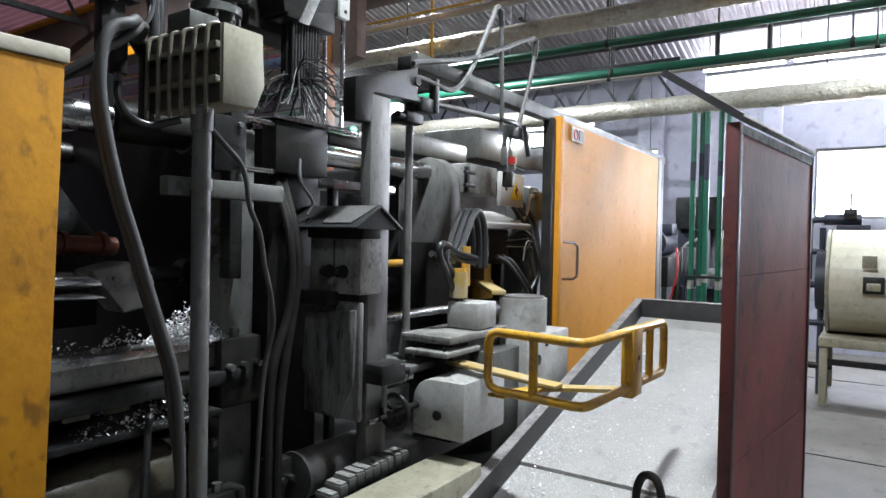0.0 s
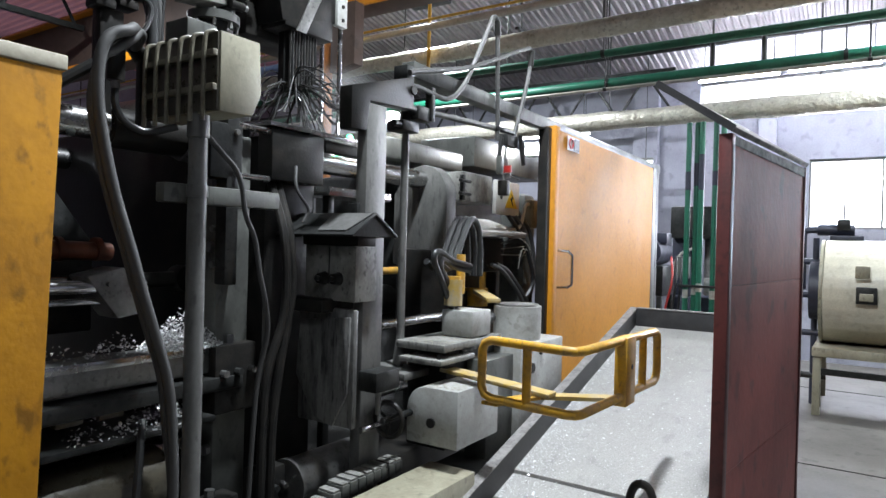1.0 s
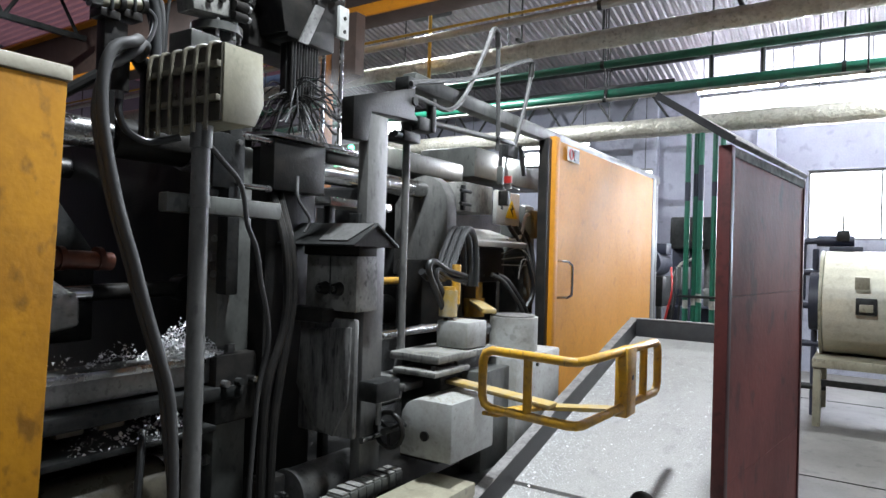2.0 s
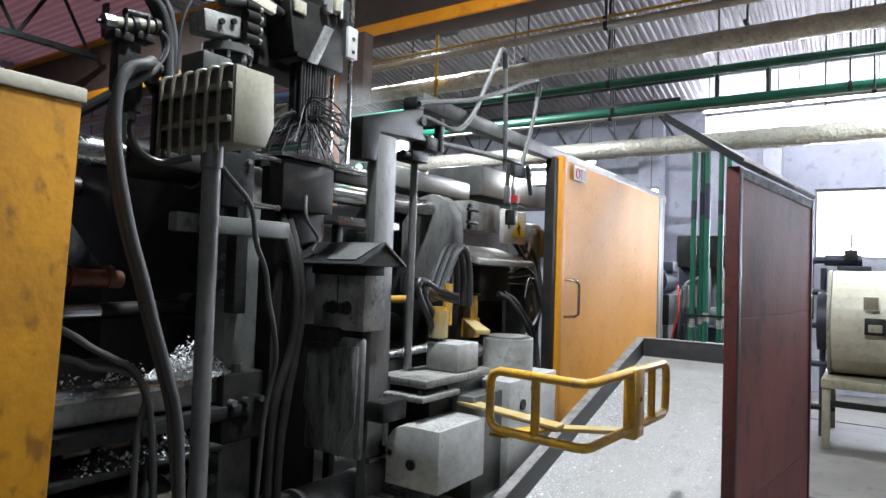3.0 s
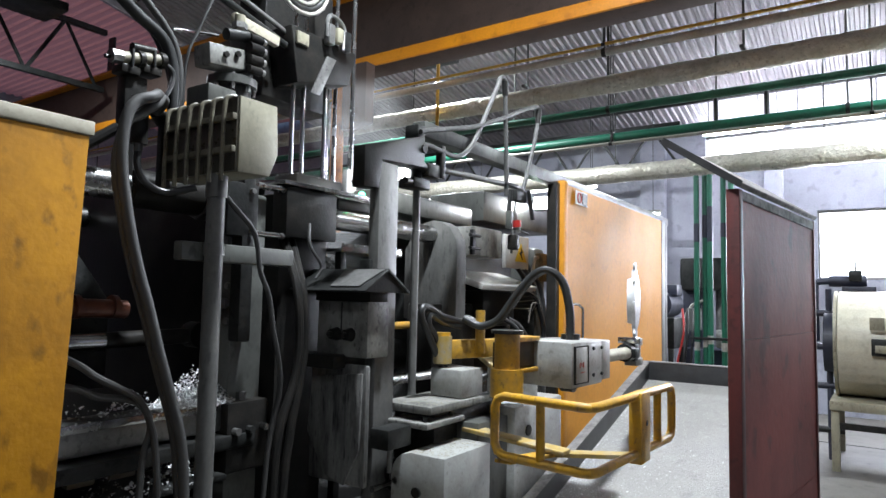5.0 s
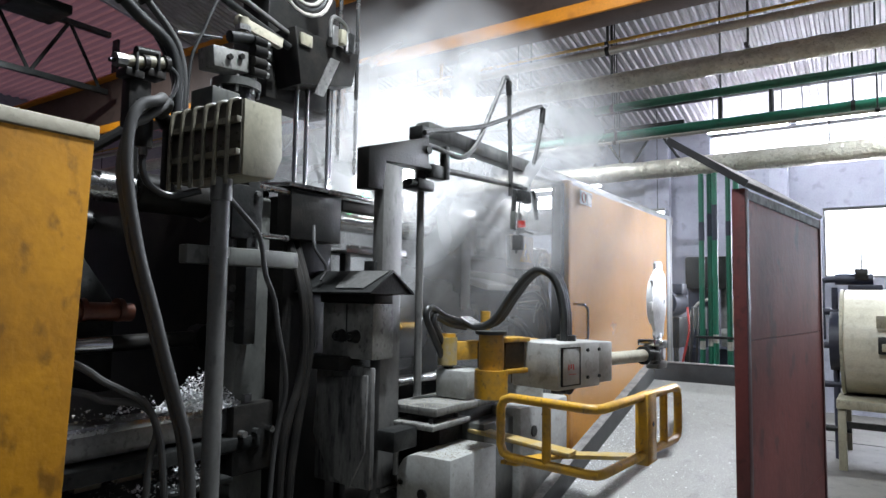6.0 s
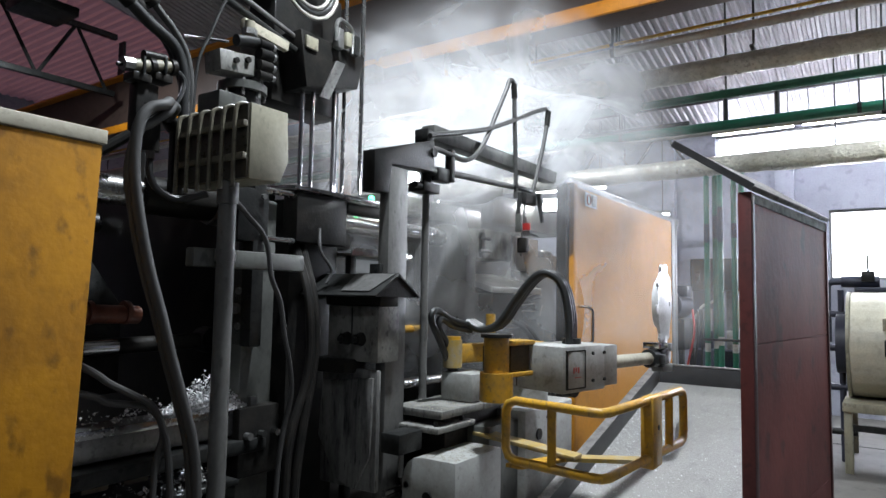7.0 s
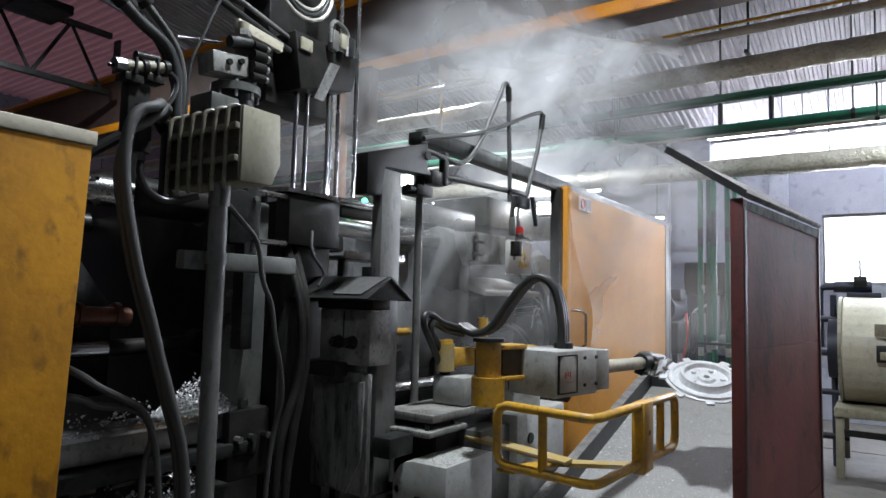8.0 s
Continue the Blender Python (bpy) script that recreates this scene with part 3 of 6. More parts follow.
# ---------- guard doors and frame ----------
def guard_doors():
    d = thing("sliding_guard_door", (5.4, 1.8, 0.25), "orange sheet-steel sliding guard door with chrome handle", "guard door")
    bm = B()
    nx, nz = 30, 24
    x0, x1, z0, z1 = 4.22, 6.62, 0.28, 2.40
    grid = []
    for i in range(nx + 1):
        col = []
        for k in range(nz + 1):
            x, z = x0 + (x1 - x0) * i / nx, z0 + (z1 - z0) * k / nz
            edge = min(1, 6 * min(i / nx, 1 - i / nx, k / nz, 1 - k / nz))
            col.append(bm.verts.new((x, 1.79 + 0.012 * edge * noise.noise(Vector((x * 1.3, 0, z * 1.1))), z)))
        grid.append(col)
    for i in range(nx):
        for k in range(nz):
            bm.faces.new((grid[i][k], grid[i + 1][k], grid[i + 1][k + 1], grid[i][k + 1]))
    part("door_skin", bm, ORANGE, d)
    part("door_body", bx(B(), (4.22, 1.815, 0.25), (6.62, 1.86, 2.405), 0.004), ORANGE, d)
    part("leading_edge", bx(B(), (4.15, 1.77, 0.25), (4.225, 1.87, 2.42), 0.012), ORANGE, d)
    part("black_seal", bx(B(), (4.08, 1.80, 0.25), (4.145, 1.87, 2.40), 0.006), BLACK, d, "black rubber door seal post")
    h = tube(B(), [(4.265, 1.785, 1.56), (4.27, 1.71, 1.555), (4.29, 1.69, 1.53), (4.295, 1.69, 1.50), (4.295, 1.69, 1.35), (4.29, 1.69, 1.32), (4.27, 1.71, 1.305), (4.265, 1.785, 1.30)], 0.010, 8, 0)
    part("handle", h, STEEL, d, "chrome bow handle")
    s = part("sign_plate", bx(B(), (4.36, 1.772, 2.28), (4.58, 1.776, 2.38), 0), WHITE, d, "small safety sign plate")
    part("sign_mark", bx(B(), (4.48, 1.768, 2.29), (4.57, 1.772, 2.37), 0), DARK, s)
    bm = B()
    tube(bm, [(4.42 + 0.035 * math.cos(a), 1.769, 2.33 + 0.035 * math.sin(a)) for a in [radians(20 * q) for q in range(18)]], 0.005, 6, 0, True)
    part("sign_mark", bm, RED_PLASTIC, s)
    f = thing("guard_frame", (4.6, 1.85, 0), "worn grey square-tube frame carrying the guard door rail", "frame")
    part("top_rail", bx(B(), (2.552, 1.82, 2.385), (7.0, 1.90, 2.465), 0.006), MID_GREY, f)
    part("front_post", bx(B(), (2.16, 1.772, 0), (2.295, 1.83, 2.185), 0.006), POST_GREY, f)
    part("header_plate", prism(B(), [(2.055, 1.77, 2.055), (2.155, 1.77, 2.06), (2.175, 1.77, 2.19), (2.49, 1.77, 2.21), (2.49, 1.77, 2.365), (2.055, 1.77, 2.235)], (0, 0, 0), (0, 0.07, 0), 0.005), BLACK, f, "oily black header plate")
    part("cap_block", bx(B(), (2.49, 1.815, 2.368), (2.55, 1.895, 2.432), 0.004), DARK, f)
    part("rail_bolt", rod(B(), (2.48, 1.80, 2.30), (2.48, 1.76, 2.30), 0.022, 8), BLACK, f)
    part("rear_post", bx(B(), (6.68, 1.80, 0), (6.8, 1.90, 2.42), 0.006), POST_GREY, f)
    part("rear_post", bx(B(), (6.88, 1.82, 0), (6.95, 1.90, 2.42), 0.006), POST_GREY, f)
    part("rear_plate", bx(B(), (6.8, 1.85, 0.2), (6.88, 1.87, 2.3), 0), MID_GREY, f)
    # nearer worn door
    o = thing("worn_guard_door", (0.3, 1.8, 0.2), "worn orange-yellow guard door with scuffed paint", "guard door")
    part("door_skin", prism(B(), [(-0.5, 1.78, 0.2), (0.85, 1.78, 0.2), (0.915, 1.78, 2.02), (-0.5, 1.78, 2.02)], (0, 0, 0), (0, 0.05, 0), 0.006), OLD_ORANGE, o)
    part("top_edge", bx(B(), (-0.5, 1.775, 2.022), (0.925, 1.84, 2.062), 0.004), BARE_EDGE, o, "pale bare top edge strip")
    part("end_channel", bx(B(), (0.80, 1.835, 0.2), (0.845, 1.90, 2.0), 0.004), OLD_ORANGE, o)



# ---------- die casting machine ----------
MOVING = {}


def machine():
    m = thing("die_casting_machine", (2.6, 2.8, 0), "grimy dark die casting machine with chrome tie bars", "casting machine")
    for y in (2.3, 3.5):
        for z in (1.98, 0.75):
            part("tie_bar", rod(B(), (0.2, y, z), (3.6, y, z), 0.055, 24), STEEL, m, "polished steel tie bar")
    for y, z in ((2.3, 1.98),):
        part("tie_bar_sleeve", rod(B(), (1.32, y, z), (1.62, y, z), 0.075, 20), BLACK, m)
        part("tie_bar_nut", rod(B(), (1.62, y, z), (1.74, y, z), 0.09, 8), DULL, m)
        part("tie_bar_sleeve", rod(B(), (0.2, y, z - 0.0), (0.95, y, z), 0.06, 20), DULL, m)
    # platens
    bm = B()
    bx(bm, (1.93, 2.14, 0.3), (2.24, 3.75, 2.04), 0.03)
    part("fixed_platen", bm, BLACK, m)
    part("platen_head", bx(B(), (1.885, 2.05, 1.835), (2.19, 2.14, 2.052), 0.005), BLACK, m)
    for z in (2.035, 1.835):
        part("stay_rod", rod(B(), (1.72, 2.07, z), (1.885, 2.07, z), 0.013, 12), STEEL, m, "short bright stay rod")
    part("platen_cap", prism(B(), [(1.865, 2.04, 2.056), (2.53, 2.04, 2.056), (2.53, 2.36, 2.075), (1.865, 2.36, 2.075)], (0, 0, 0), (0, 0, 0.02), 0.004), STEEL, m, "wet steel cap plate")
    part("platen_bracket", bx(B(), (2.20, 2.05, 1.99), (2.52, 2.09, 2.045), 0.006), BLACK, m)
    bm = B()
    poly = [(1.78, y, z) for y, z in ((2.10, 0.4), (2.10, 2.0), (2.26, 2.0), (2.27, 1.62), (2.235, 1.52), (2.215, 1.40), (2.23, 1.28), (2.28, 1.18), (2.36, 1.10), (2.36, 0.4))]
    prism(bm, poly, (-0.12, 0, 0), (0.04, 0, 0), 0.01)
    part("ejector_platen", bm, MID_GREY, m, "worn grey ejector platen with a curved cut")
    # black sheet stands in for the unlit void beyond the platen
    part("platen_void_shade", bx(B(), (1.78, 2.37, 0.4), (1.86, 3.7, 2.1), 0.01), BLACK, m)
    part("die_half", bx(B(), (1.80, 2.5, 0.7), (1.93, 3.3, 1.85), 0.02), DARK, m)
    part("rear_platen", bx(B(), (0.2, 2.75, 0.3), (0.55, 3.75, 2.15), 0.03), BLACK, m)
    bm = B()
    prism(bm, [(0.95, 2.55, 1.85), (1.2, 2.55, 1.85), (1.42, 2.55, 1.55), (1.42, 2.55, 1.2), (0.95, 2.55, 1.2)], (0, 0, 0), (0, 0.1, 0), 0.01)
    part("link_plate", bm, DARK, m)
    part("toggle_block", bx(B(), (0.3, 2.35, 1.55), (1.08, 2.6, 1.8), 0.03), BLACK, m)
    part("pale_plate", bx(B(), (0.85, 2.45, 1.42), (1.16, 2.47, 1.82), 0.006), BEIGE, m)
    bm = rod(B(), (0.5, 2.4, 1.55), (1.4, 2.4, 1.52), 0.035, 14)
    for x in (1.12, 1.2, 1.34):
        rod(bm, (x, 2.4, 1.53), (x + 0.02, 2.4, 1.53), 0.045, 14)
    part("ejector_cylinder", bm, COPPER, m, "rust-brown hydraulic cylinder")
    ram = thing("ejector_ram", (0.9, 2.25, 1.4), "polished twin ejector rods with a bolted clevis", "ram")
    part("push_rod", rod(B(), (0.1, 2.25, 1.41), (1.32, 2.25, 1.40), 0.024, 16), CHROME, ram, "polished push rod")
    part("push_rod", rod(B(), (0.1, 2.28, 1.35), (1.38, 2.28, 1.345), 0.014, 14), CHROME, ram, "polished push rod")
    for q in (1.30, 1.38, 1.43):
        part("bolt", rod(B(), (q, 2.205, 1.41), (q, 2.225, 1.41), 0.009, 8), DULL, ram)
    MOVING["ram"] = ram
    bm = B()
    prism(bm, [(1.22, 2.22, 1.44), (1.36, 2.22, 1.47), (1.46, 2.22, 1.40), (1.46, 2.22, 1.30), (1.34, 2.22, 1.28)], (0, 0, 0), (0, 0.14, 0), 0.015)
    part("rod_clevis", bm, DULL, ram)
    part("link_bar", rod(B(), (0.3, 2.4, 1.385), (1.8, 2.4, 1.41), 0.032, 14), BLACK, m)
    part("link_rod", rod(B(), (0.3, 2.365, 1.395), (1.30, 2.365, 1.405), 0.030, 18), CHROME, m, "polished link rod")
    part("link_eye", rod(B(), (1.72, 2.36, 1.41), (1.72, 2.44, 1.41), 0.055, 16), DARK, m)
    # bed and trays
    part("bed_rail", bx(B(), (0.2, 2.08, 1.06), (1.66, 2.2, 1.17), 0.015), DULL, m)
    # highlight on the rail's top edge, built as a bright strip
    part("rail_highlight", bx(B(), (0.2, 2.074, 1.14), (1.60, 2.079, 1.168), 0.002), STEEL, m, "steel strip standing in for the highlight on the rail edge")
    part("bed_beam", bx(B(), (0.2, 2.03, 0.995), (1.75, 2.25, 1.05), 0.012), DARK, m)
    # black panel put in for the shade of the recess behind the bed
    part("bed_recess_shade", bx(B(), (0.2, 2.28, 0.42), (1.93, 2.34, 1.0), 0.01), BLACK, m)
    part("oil_pan", rod(B(), (0.2, 2.12, 0.70), (1.42, 2.12, 0.70), 0.13, 28), OILY, m, "greasy rounded oil pan")
    for x in (0.85, 1.08, 1.22):
        part("pale_lug", bx(B(), (x, 2.12, 0.955), (x + 0.09, 2.16, 0.99), 0.006), BEIGE, m)
    part("bed_base", bx(B(), (0.0, 2.1, 0.0), (3.9, 3.9, 0.42), 0.03), BLACK, m)
    part("drip_tray", bx(B(), (0.2, 2.0, 0.895), (1.60, 2.28, 0.92), 0.008), DARK, m)
    part("lower_guide", rod(B(), (0.2, 2.02, 0.50), (1.5, 2.02, 0.50), 0.04, 16), DULL, m)
    part("front_sill", bx(B(), (0.6, 1.95, 0.36), (2.1, 2.08, 0.46), 0.015), DARK, m)
    part("apron", bx(B(), (2.07, 1.74, 0.80), (2.1, 2.06, 1.30), 0.01), GRIME, m, "grease-smeared grey apron plate")
    bm = B()
    prism(bm, [(2.11, 1.76, 0.95), (2.11, 1.84, 0.80), (2.11, 1.95, 0.83), (2.11, 2.06, 1.0), (2.11, 2.04, 1.24), (2.11, 1.75, 1.27)], (-0.055, 0, 0), (-0.042, 0, 0), 0.01)
    part("apron_skin", bm, GRIME, m, "torn smeared apron skin")
    part("apron_bracket", bx(B(), (2.0, 1.86, 1.28), (2.14, 2.08, 1.34), 0.01), BLACK, m)
    # right hand side: covers over the injection end
    part("top_cover", bx(B(), (2.95, 2.42, 2.10), (4.0, 2.9, 2.235), 0.02), MID_GREY, m)
    part("top_cover", bx(B(), (4.12, 2.4, 2.16), (5.35, 2.9, 2.39), 0.02), MID_GREY, m)
    bm = B()
    prism(bm, [(3.30, 2.1, 1.45), (3.30, 2.1, 1.89)] + [(3.30, 2.28 - 0.18 * math.cos(q), 1.89 + 0.18 * math.sin(q)) for q in (0.3, 0.8, 1.2, 1.57, 2.0, 2.5)] + [(3.30, 2.5, 1.89), (3.30, 2.5, 1.45)], (0, 0, 0), (0.11, 0, 0), 0.008)
    part("arch_bracket", bm, POST_GREY, m)
    part("injection_frame", bx(B(), (3.5, 2.6, 0.42), (5.2, 3.4, 2.05), 0.03), DARK, m)
    part("injection_rib", bx(B(), (3.62, 2.3, 0.42), (3.74, 2.6, 2.0), 0.02), MID_GREY, m)
    part("injection_leg", bx(B(), (3.44, 2.2, 0.42), (3.56, 2.5, 1.72), 0.02), BLACK, m)
    part("injection_column", bx(B(), (4.42, 2.12, 0.42), (4.62, 2.35, 1.98), 0.05), MID_GREY, m)
    # solid black block imitating the shade of a recess
    part("recess_shade", bx(B(), (3.75, 2.34, 1.1), (4.4, 2.4, 1.72), 0.01), BLACK, m)
    part("hood", bx(B(), (3.50, 2.02, 1.69), (4.26, 2.36, 1.73), 0.008, Matrix.Translation((3.9, 2.2, 1.72)) @ Matrix.Rotation(radians(17), 4, "X") @ Matrix.Translation((-3.9, -2.2, -1.72))), WHITE, m, "pale sloping hood plate")
    part("valve_manifold", bx(B(), (3.66, 2.12, 1.40), (4.1, 2.3, 1.64), 0.02), BLACK, m)
    part("cylinder_block", bx(B(), (3.2, 2.2, 1.1), (3.7, 2.4, 1.55), 0.02), BLACK, m)
    part("shot_sleeve", rod(B(), (2.4, 2.7, 1.2), (3.9, 2.7, 1.2), 0.1, 18), DARK, m)
    part("guide_rod", rod(B(), (2.4, 2.15, 1.14), (3.4, 2.15, 1.14), 0.03, 14), STEEL, m)
    part("yellow_rail", rod(B(), (2.2, 2.3, 1.42), (3.1, 2.3, 1.42), 0.022, 14), YELLOW, m)
    part("hinge_lug", bx(B(), (3.44, 2.075, 1.86), (3.48, 2.10, 2.02), 0.006), DARK, m)
    for z in (1.90, 1.98):
        part("hinge_pin", rod(B(), (3.40, 2.07, z), (3.52, 2.07, z), 0.011, 10), DARK, m)
    j = thing("terminal_box", (4.47, 2.09, 1.72), "small cream terminal box beside the guard door", "electrical box")
    part("body", bx(B(), (4.40, 2.06, 1.72), (4.54, 2.118, 1.93), 0.006), BEIGE, j)
    part("lid", bx(B(), (4.41, 2.05, 1.73), (4.53, 2.058, 1.92), 0.004), BEIGE, j)
    solid("pale_conduit", tube(B(), [(4.42, 2.09, 1.90), (4.33, 2.08, 1.88), (4.29, 2.08, 1.78), (4.22, 2.08, 1.71), (4.05, 2.08, 1.69)], 0.013, 10), WHITE, "pale curved flexible conduit", "conduit")
    for k in range(2):
        solid("drop_hose", tube(B(), [(3.70 + 0.07 * k, 2.0, 1.46), (3.79 + 0.07 * k, 1.97, 1.42), (3.92 + 0.06 * k, 1.96, 1.33), (4.02 + 0.06 * k, 1.95, 1.24), (4.10 + 0.07 * k, 1.95, 1.13), (4.14 + 0.08 * k, 1.95, 0.9), (4.14 + 0.08 * k, 1.95, 0.45)], 0.015, 10), GREY_HOSE, "grey hose bending down beside the door", "hose")
    e = thing("electrical_box", (4.1, 2.12, 1.85), "grey electrical box with yellow warning triangle", "electrical box")
    part("body", bx(B(), (3.52, 2.12, 1.86), (3.90, 2.34, 2.05), 0.008), STAINED, e)
    part("cover_plate", bx(B(), (3.92, 2.10, 1.80), (4.27, 2.13, 2.035), 0.005), WHITE, e)
    bm = prism(B(), [(4.05, 2.098, 1.85), (4.23, 2.098, 1.85), (4.14, 2.098, 1.98)], (0, 0, 0), (0, -0.003, 0))
    s = part("warning_triangle", bm, WARN, e, "yellow warning triangle")
    part("flash_mark", prism(B(), [(4.13, 2.094, 1.95), (4.165, 2.094, 1.92), (4.14, 2.094, 1.91), (4.16, 2.094, 1.865), (4.115, 2.094, 1.915), (4.14, 2.094, 1.925)], (0, 0, 0), (0, -0.003, 0)), BLACK, s)
    for k in range(3):
        solid("conduit_hose", tube(B(), [(4.10 + 0.1 * k, 2.14, 1.85), (4.2 + 0.09 * k, 2.06, 1.68), (4.32 + 0.05 * k, 2.03, 1.5 - 0.06 * k), (4.38, 2.03, 1.3), (4.2 + 0.1 * k, 2.08, 1.1)], 0.016, 8), (RUBBER, GREY_HOSE, CABLE)[k], "curled flexible conduit hose", "hose")
    for k in range(5):
        solid("signal_wire", tube(B(), [(4.05, 2.12, 1.60 - 0.02 * k), (4.16 + 0.05 * k, 2.04, 1.64 - 0.03 * k), (4.32 - 0.03 * k, 2.03, 1.56), (4.2, 2.06, 1.5 - 0.02 * k)], 0.004, 6), (PIPE, RUBBER)[k % 2], "pale looped signal wire", "wire")


def pole_box():
    p = thing("hose_manifold", (1.40, 1.87, 0), "oily beige hose manifold box on a tall grey pole", "manifold")
    part("pole", rod(B(), (1.40, 1.87, 0), (1.40, 1.87, 1.93), 0.031, 20), POST_GREY, p)
    part("collar", rod(B(), (1.40, 1.87, 1.92), (1.40, 1.87, 2.01), 0.037, 20), POST_GREY, p)
    part("clamp_ring", rod(B(), (1.40, 1.87, 1.72), (1.40, 1.87, 1.76), 0.036, 20), POST_GREY, p)
    bm = prism(B(), [(1.375, 1.73, 1.995), (1.375, 1.73, 2.255), (1.535, 1.73, 2.255), (1.545, 1.73, 2.08), (1.51, 1.73, 2.0)], (0, 0, 0), (0, 0.40, 0), 0.004)
    box = part("box", bm, BEIGE, p)
    part("manifold_face", bx(B(), (1.366, 1.735, 2.0), (1.376, 2.125, 2.25), 0.002), OILY, p)
    for z in (2.06, 2.17):
        part("clip_rail", bx(B(), (1.348, 1.733, z), (1.366, 2.13, z + 0.022), 0.003), GREASY, p)
    for k in range(6):
        y = 1.775 + 0.065 * k
        part("pipe_loop", tube(B(), [(1.385, y - 0.01, 2.256), (1.365, y - 0.004, 2.254), (1.348, y, 2.23), (1.344, y, 2.12), (1.344, y, 1.965)], 0.0078, 8, 4), GREASY, p, "greasy bent pipe loop")
    part("side_flange", bx(B(), (1.34, 2.122, 1.97), (1.385, 2.15, 2.25), 0.003), DARK, p)
    part("cross_arm", bx(B(), (1.30, 1.905, 1.70), (1.80, 1.955, 1.765), 0.006), MID_GREY, p)
    j = part("junction_box", bx(B(), (1.39, 1.93, 2.256), (1.51, 2.06, 2.34), 0.006), MID_GREY, p)
    s = thing("support_arm", (1.78, 2.12, 1.5), "dark steel support arm behind the manifold pole", "bracket")
    part("arm_plate", bx(B(), (1.66, 2.05, 1.4), (1.72, 2.2, 2.12), 0.008), DARK, s)
    part("arm_box", bx(B(), (1.585, 2.05, 1.815), (1.735, 2.15, 2.03), 0.008), DARK, s)
    for z in (1.84, 2.0):
        part("box_bolt", rod(B(), (1.70, 2.035, z), (1.70, 2.052, z), 0.012, 6), DULL, s)
    for z in (1.48, 1.62, 1.98):
        part("bolt", rod(B(), (1.648, 2.12, z), (1.664, 2.12, z), 0.014, 6), DULL, s)
    # hoses
    for k in range(2):
        th = thing("thick_hose", (1.30, 1.84, 0), "thick dusty hose looping down to the floor", "hose", "thick hoses")
        part("ferrule", rod(B(), (1.30, 2.10, 2.235), (1.36, 2.16, 2.22), 0.026, 12), BLACK, th)
        part("hose_run", tube(B(), [(1.31, 2.11, 2.23), (1.25 + 0.02 * k, 2.0, 2.245), (1.17 + 0.03 * k, 1.88 + 0.03 * k, 2.225), (1.12 + 0.03 * k, 1.82 + 0.03 * k, 2.195 - 0.01 * k), (1.065 + 0.03 * k, 1.82 + 0.03 * k, 2.165 - 0.03 * k), (1.035 + 0.02 * k, 1.82 + 0.03 * k, 2.10), (1.03, 1.82 + 0.03 * k, 1.98), (1.05, 1.82 + 0.03 * k, 1.85), (1.09, 1.82 + 0.03 * k, 1.69), (1.14, 1.82 + 0.03 * k, 1.54), (1.18, 1.82 + 0.03 * k, 1.41), (1.23, 1.82 + 0.03 * k, 1.26), (1.27, 1.82 + 0.03 * k, 1.13), (1.29, 1.82 + 0.03 * k, 0.98), (1.30, 1.82, 0.7), (1.30, 1.84, 0.02)], 0.0175 - 0.002 * k, 12), GREY_HOSE, th)
    solid("black_hose", tube(B(), [(1.16, 1.96, 2.06), (1.16, 1.96, 2.0), (1.19, 1.96, 1.95), (1.26, 1.95, 1.925), (1.34, 1.9, 1.95)], 0.012), RUBBER, "slack black rubber hose", "hose")
    fl = thing("inline_filter", (1.16, 1.96, 2.06), "black inline filter hanging beside the manifold", "filter")
    part("canister", rod(B(), (1.16, 1.96, 2.07), (1.16, 1.96, 2.20), 0.027, 18), BLACK, fl)
    part("filter_cap", rod(B(), (1.16, 1.96, 2.20), (1.16, 1.96, 2.225), 0.031, 8), DARK, fl)
    part("filter_neck", rod(B(), (1.16, 1.96, 2.045), (1.16, 1.96, 2.07), 0.014, 10), DULL, fl)
    solid("brace_strut", rod(B(), (1.0, 2.25, 1.99), (1.22, 2.2, 2.17), 0.02, 10), BLACK, "black brace strut behind the hoses", "strut")
    solid("grey_hose", tube(B(), [(1.42, 1.85, 1.93), (1.48, 1.85, 1.88), (1.54, 1.85, 1.83), (1.57, 1.85, 1.77), (1.59, 1.85, 1.67), (1.635, 1.85, 1.58), (1.66, 1.85, 1.46), (1.69, 1.85, 1.35), (1.72, 1.87, 1.22), (1.70, 1.9, 1.0), (1.68, 1.92, 0.4)], 0.010), GREY_HOSE, "thin grey hose hanging beside the pole", "hose")
    for k in range(2):
        solid("hanging_hose", tube(B(), [(1.95 + 0.04 * k, 2.13, 1.83), (1.90 + 0.035 * k, 2.04, 1.75), (1.86 + 0.03 * k, 1.94, 1.6), (1.86 + 0.03 * k, 1.92, 1.4), (1.84 + 0.03 * k, 1.92, 1.25), (1.77 + 0.06 * k, 1.92, 1.05), (1.75 + 0.05 * k, 1.92, 0.8), (1.75 + 0.05 * k, 1.92, 0.35)], 0.018, 10), BLACK, "oily hose hanging down the platen", "hose")
    solid("floor_hose", tube(B(), [(1.22 + 0.1, 2.03, 0.95), (1.20 + 0.07, 1.96, 0.86), (1.18 + 0.06, 1.93, 0.55), (1.2 + 0.1, 1.94, 0.0)], 0.013, 8), RUBBER, "black hose drooping into the drip tray", "hose")
    rh = thing("ram_hose", (1.2, 1.95, 1.0), "slack hoses trailing from the ejector ram", "hose")
    part("hose_run", tube(B(), [(0.75, 1.95, 1.50), (0.983, 1.95, 1.382), (1.061, 1.95, 1.329), (1.134, 1.95, 1.288), (1.202, 1.95, 1.245), (1.245, 1.95, 1.167), (1.27, 1.95, 1.068), (1.29, 1.95, 0.838), (1.29, 1.95, 0.5)], 0.0115, 10), GREY_HOSE, rh)
